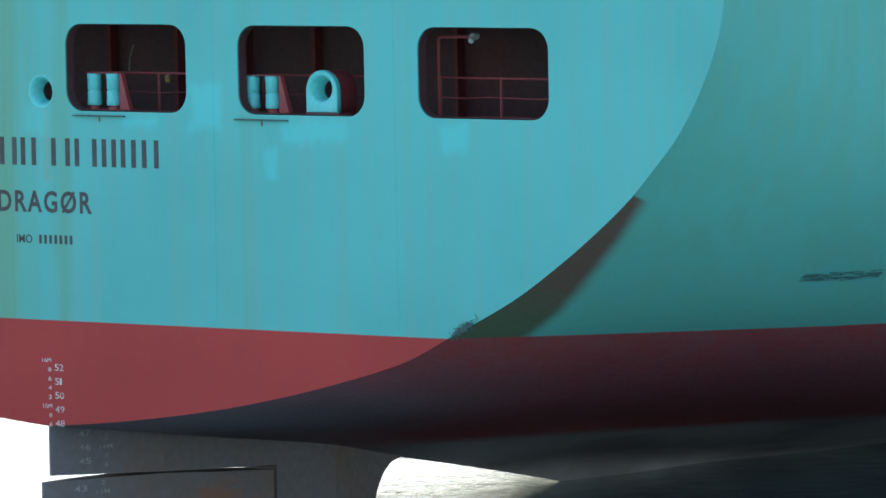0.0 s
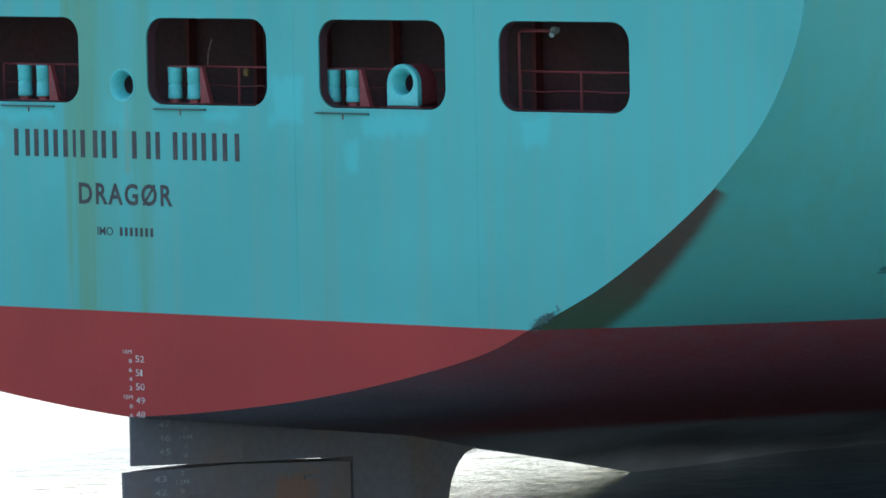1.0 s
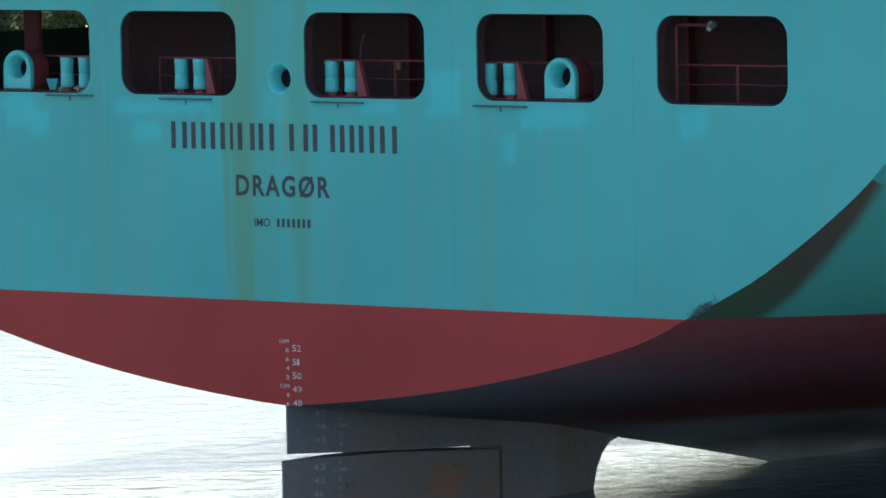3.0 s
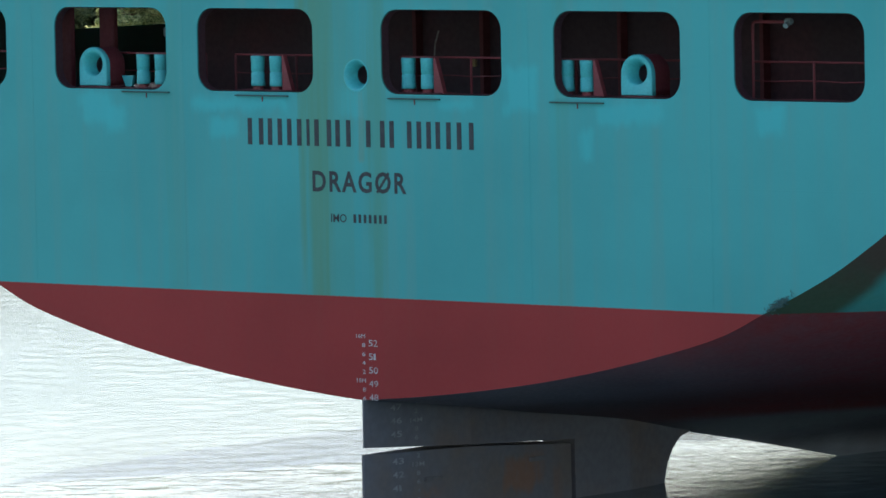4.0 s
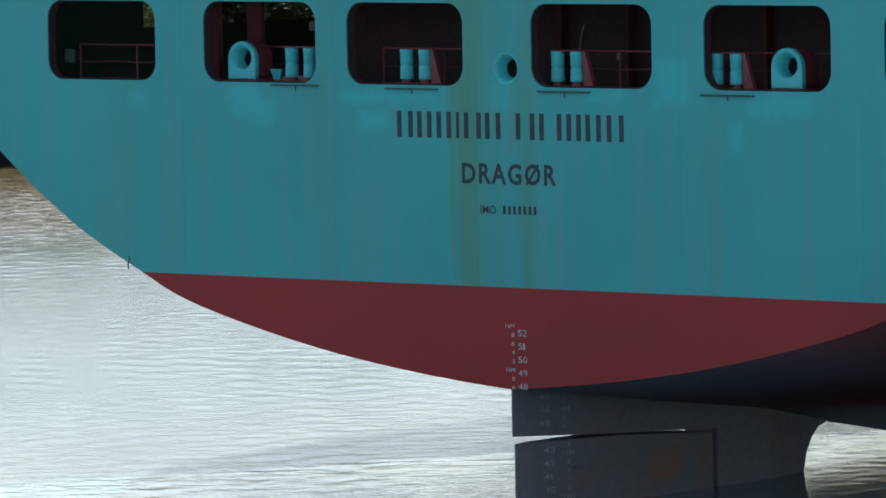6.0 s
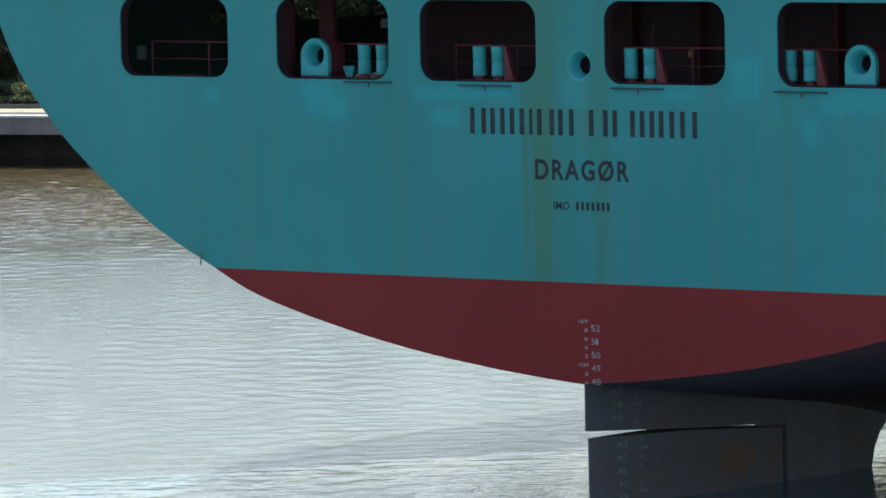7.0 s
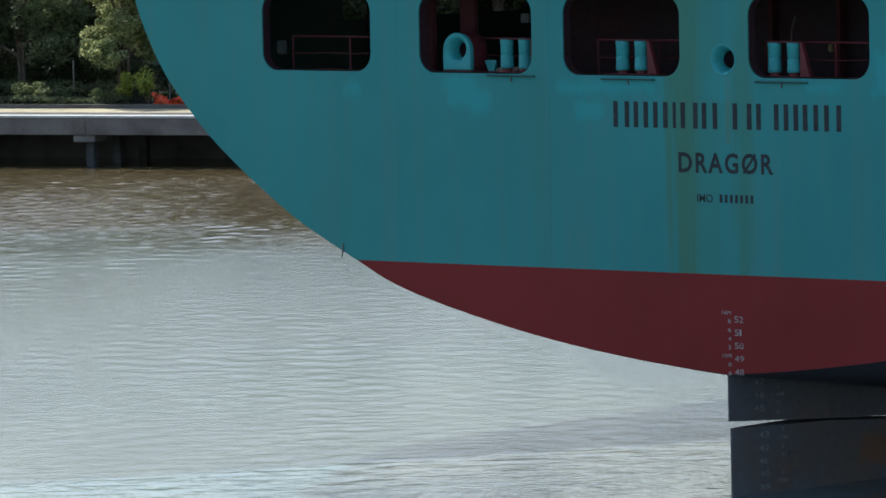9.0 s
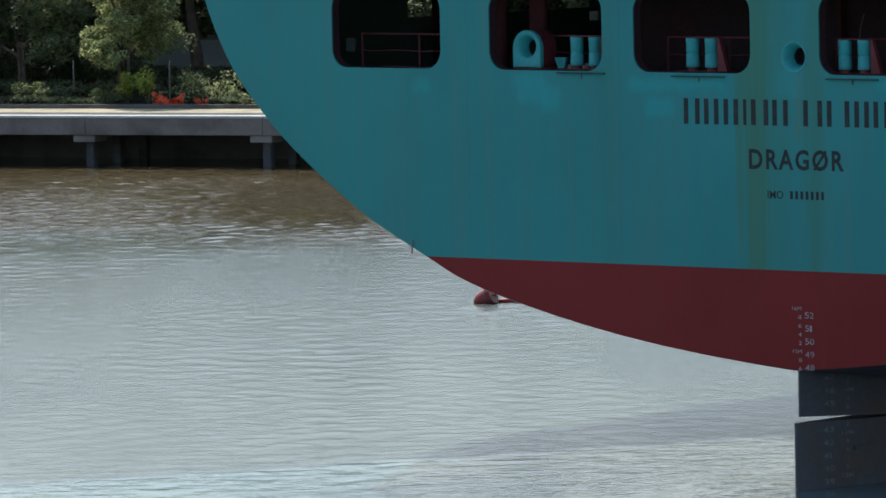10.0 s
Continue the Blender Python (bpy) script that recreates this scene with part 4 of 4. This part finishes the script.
# right-hand trees are unseen, added to darken the water's reflection
for k in range(50):
    d = 30 + 6 * (k % 3)
    tree(at_s(-1500 + 62 * k, d), d, 10.6 + 0.5 * (k % 4), 5.6, 40 + k, M_LEAF_D, "dark tall tree of the wood behind the quay", leaf=0.24, clumps=120, per=70, low=0.06)
for px, d, w, h, sd, mat, lab in ((212, 9.0, 1.0, 1.7, 61, M_LEAF_Y, "yellow-green young shrub behind the kerb"), (256, 9.0, 1.25, 1.8, 62, M_LEAF_Y, "yellow-green young shrub behind the kerb"),
                                  (180, 9.2, 1.6, 0.9, 63, M_LEAF, "low green shrub behind the kerb"), (372, 9.6, 2.9, 2.0, 64, M_LEAF, "broad green shrub behind the kerb"), (425, 8.8, 1.0, 0.9, 65, M_LEAF, "low green shrub behind the kerb"),
                                  (40, 9.4, 1.8, 1.2, 66, M_LEAF, "low green shrub behind the kerb"), (100, 9.8, 1.6, 0.9, 67, M_LEAF_D, "low dark shrub behind the kerb"), (-60, 9.2, 2.0, 1.2, 68, M_LEAF, "low green shrub behind the kerb"),
                                  (520, 9.6, 2.0, 1.4, 69, M_LEAF, "low green shrub behind the kerb"), *((-150 + 55 * k, 8.35, 1.7, 0.5, 80 + k, M_LEAF_D, "low dark ground cover along the kerb") for k in range(14) if not 230 < -150 + 55 * k < 380),
                                  (320, 12.5, 1.4, 0.6, 70, M_LEAF_D, "low dark shrub behind the kerb"),
                                  *((-180 + 60 * k, 12.6, 2.4, 1.1, 120 + k, M_LEAF_D, "low dark shrub under the trees") for k in range(8))):
    bush(at_s(px, d), d, w, h, sd, mat, lab)


def netting(s, d, w, h, seed):
    """A crumpled length of plastic netting: a folded sheet with ragged holes, sagging between two stakes."""
    rng = random.Random(seed)
    t = tagged(new("safety_netting"), "sagging crumpled orange plastic safety netting behind the kerb", "netting")
    t.matrix_basis = QUAY @ pose(s, d, 2.25)
    bm = bmesh.new()
    nu, nv = 26, 10
    grid = []
    for a in range(nu + 1):
        u = a / nu
        top = h * (0.45 + 0.55 * abs(math.cos(math.pi * u * 0.93)) ** 1.4) * (0.9 + 0.2 * rng.random())
        grid.append([bm.verts.new((w * u + rng.uniform(-0.015, 0.015), 0.13 * math.sin(9 * u + 5 * b / nv) + rng.uniform(-0.05, 0.05), top * b / nv - 0.01)) for b in range(nv + 1)])
    for a in range(nu):
        for b in range(nv):
            if rng.random() < 0.84:
                bm.faces.new((grid[a][b], grid[a + 1][b], grid[a + 1][b + 1], grid[a][b + 1]))
    sheet = part("sheet", bm, M_NET, t)
    thick = sheet.modifiers.new("thickness", "SOLIDIFY")
    thick.thickness = 0.012
    for x in (0, w):
        part("stake", add_tube(bmesh.new(), [(x, 0, -0.1), (x, 0, h + 0.05)], 0.02, 6), M_STEEL, t)


netting(at_s(266, 8.4), 8.4, 1.6, 0.66, 3)
netting(at_s(342, 9.0), 9.0, 0.7, 0.4, 4)
for px, h in ((110, 1.9), (292, 1.9)):
    p = tagged(new("post"), "thin pale metal post behind the quay", "post")
    p.matrix_basis = QUAY @ pose(at_s(px, 11.5), 11.5, 2.25)
    part("pole", add_tube(bmesh.new(), [(0, 0, -0.1), (0, 0, h)], 0.035, 8), M_STEEL, p)
    part("cap", add_tube(bmesh.new(), [(0, 0, h), (0, 0, h + 0.06)], 0.05, 8), M_STEEL, p)

shed = tagged(new("shed"), "long low grey shed behind the trees", "shed")
shed.matrix_basis = QUAY @ pose(at_s(330, 26), 26, 2.25)
part("wall", add_box(bmesh.new(), -4, 14, 0, 6, -0.1, 2.1, 0.02), M_SHED, shed)
part("roof", add_box(bmesh.new(), -4.3, 14.3, -0.3, 6.3, 2.104, 2.3, 0.02), M_SHED, shed)

hall = tagged(new("hall"), "pale low hall with a flat roof behind the bank", "building")
hall.matrix_basis = QUAY @ pose(at_s(585, 34), 34, 2.25)
part("wall", add_box(bmesh.new(), 0, 22, 0, 10, -0.1, 5.2, 0.02), M_HALL, hall)
part("roof", add_box(bmesh.new(), -0.3, 22.3, -0.3, 10.3, 5.204, 5.5, 0.02), M_SHED, hall)
for k in range(6):
    part("window_band", add_box(bmesh.new(), 1.2 + 3.5 * k, 3.4 + 3.5 * k, -0.03, -0.004, 1.6, 2.8), M_SHED, hall)

# ---- a red buoy lying in the stream ----
buoy = tagged(new("buoy"), "weathered red buoy lying half submerged", "buoy")
buoy.matrix_basis = Matrix.Translation((1.36, 216.0, 0.16)) @ Vector((0.80, -0.40, 0.36)).to_track_quat("Z", "Y").to_matrix().to_4x4()
nose = [(0.0, -0.46), (0.10, -0.44), (0.19, -0.36), (0.26, -0.22), (0.30, -0.05), (0.315, 0.12), (0.31, 0.24), (0.28, 0.27)]
smooth(part("float", add_lathe(bmesh.new(), nose, (0, 0, 0), sides=24), M_BUOY, buoy, "rounded red float, wet and faded"))
part("end_plate", add_lathe(bmesh.new(), [(0.28, 0.272), (0.27, 0.285), (0.14, 0.285), (0.13, 0.26), (0.0, 0.26)], (0, 0, 0), sides=24), M_PALE, buoy, "pale pink end plate")
part("collar", add_lathe(bmesh.new(), [(0.318, 0.10), (0.34, 0.10), (0.34, 0.15), (0.316, 0.15)], (0, 0, 0), sides=24), M_RUDDER, buoy, "dark iron collar")
part("lifting_eye", add_tube(bmesh.new(), [(-0.08, 0, 0.26), (-0.08, 0, 0.40), (0, 0, 0.45), (0.08, 0, 0.40), (0.08, 0, 0.26)], 0.025, 8), M_BUOY, buoy)
part("mooring_arm", add_tube(bmesh.new(), [(-0.05, -0.12, -0.40), (-0.16, -0.22, -0.52), (-0.24, -0.3, -0.6)], 0.035, 6), M_RUDDER, buoy, "dark iron arm dipping into the water")
log = tagged(new("drifting_beam"), "reddish waterlogged beam afloat beside the buoy", "driftwood")
log.matrix_basis = pose(2.25, 216.1, 0.0, 0, 0, -14)
smooth(part("beam", add_tube(bmesh.new(), [(-0.62, 0, 0.06), (-0.3, 0.02, 0.05), (0.2, 0, 0.02), (0.75, 0.03, -0.03)], 0.1, 9, [0.05, 0.09, 0.1, 0.07]), M_BUOY, log))
part("stub", add_tube(bmesh.new(), [(0.42, 0, 0.05), (0.47, 0.02, 0.26)], 0.025, 6), M_STEEL, log)


def motions():
    walk(ship, SHIP_ROWS)
    helm = [(0.0, -2.7), (1.0, -2.8), (2.5, -2.1), (4.0, -0.4), (4.5, 0.2), (5.5, 0.7), (7.5, 1.0), (9.0, 0.7), (10.0, -1.3)]
    walk(rudder, [(t, pose(0, STOCK_Y, 0, 0, 0, a)) for t, a in helm])
    walk(water, [(t, pose(0.05 * t, -0.03 * t, 0)) for t in (0.0, 5.0, 10.0)])


motions()
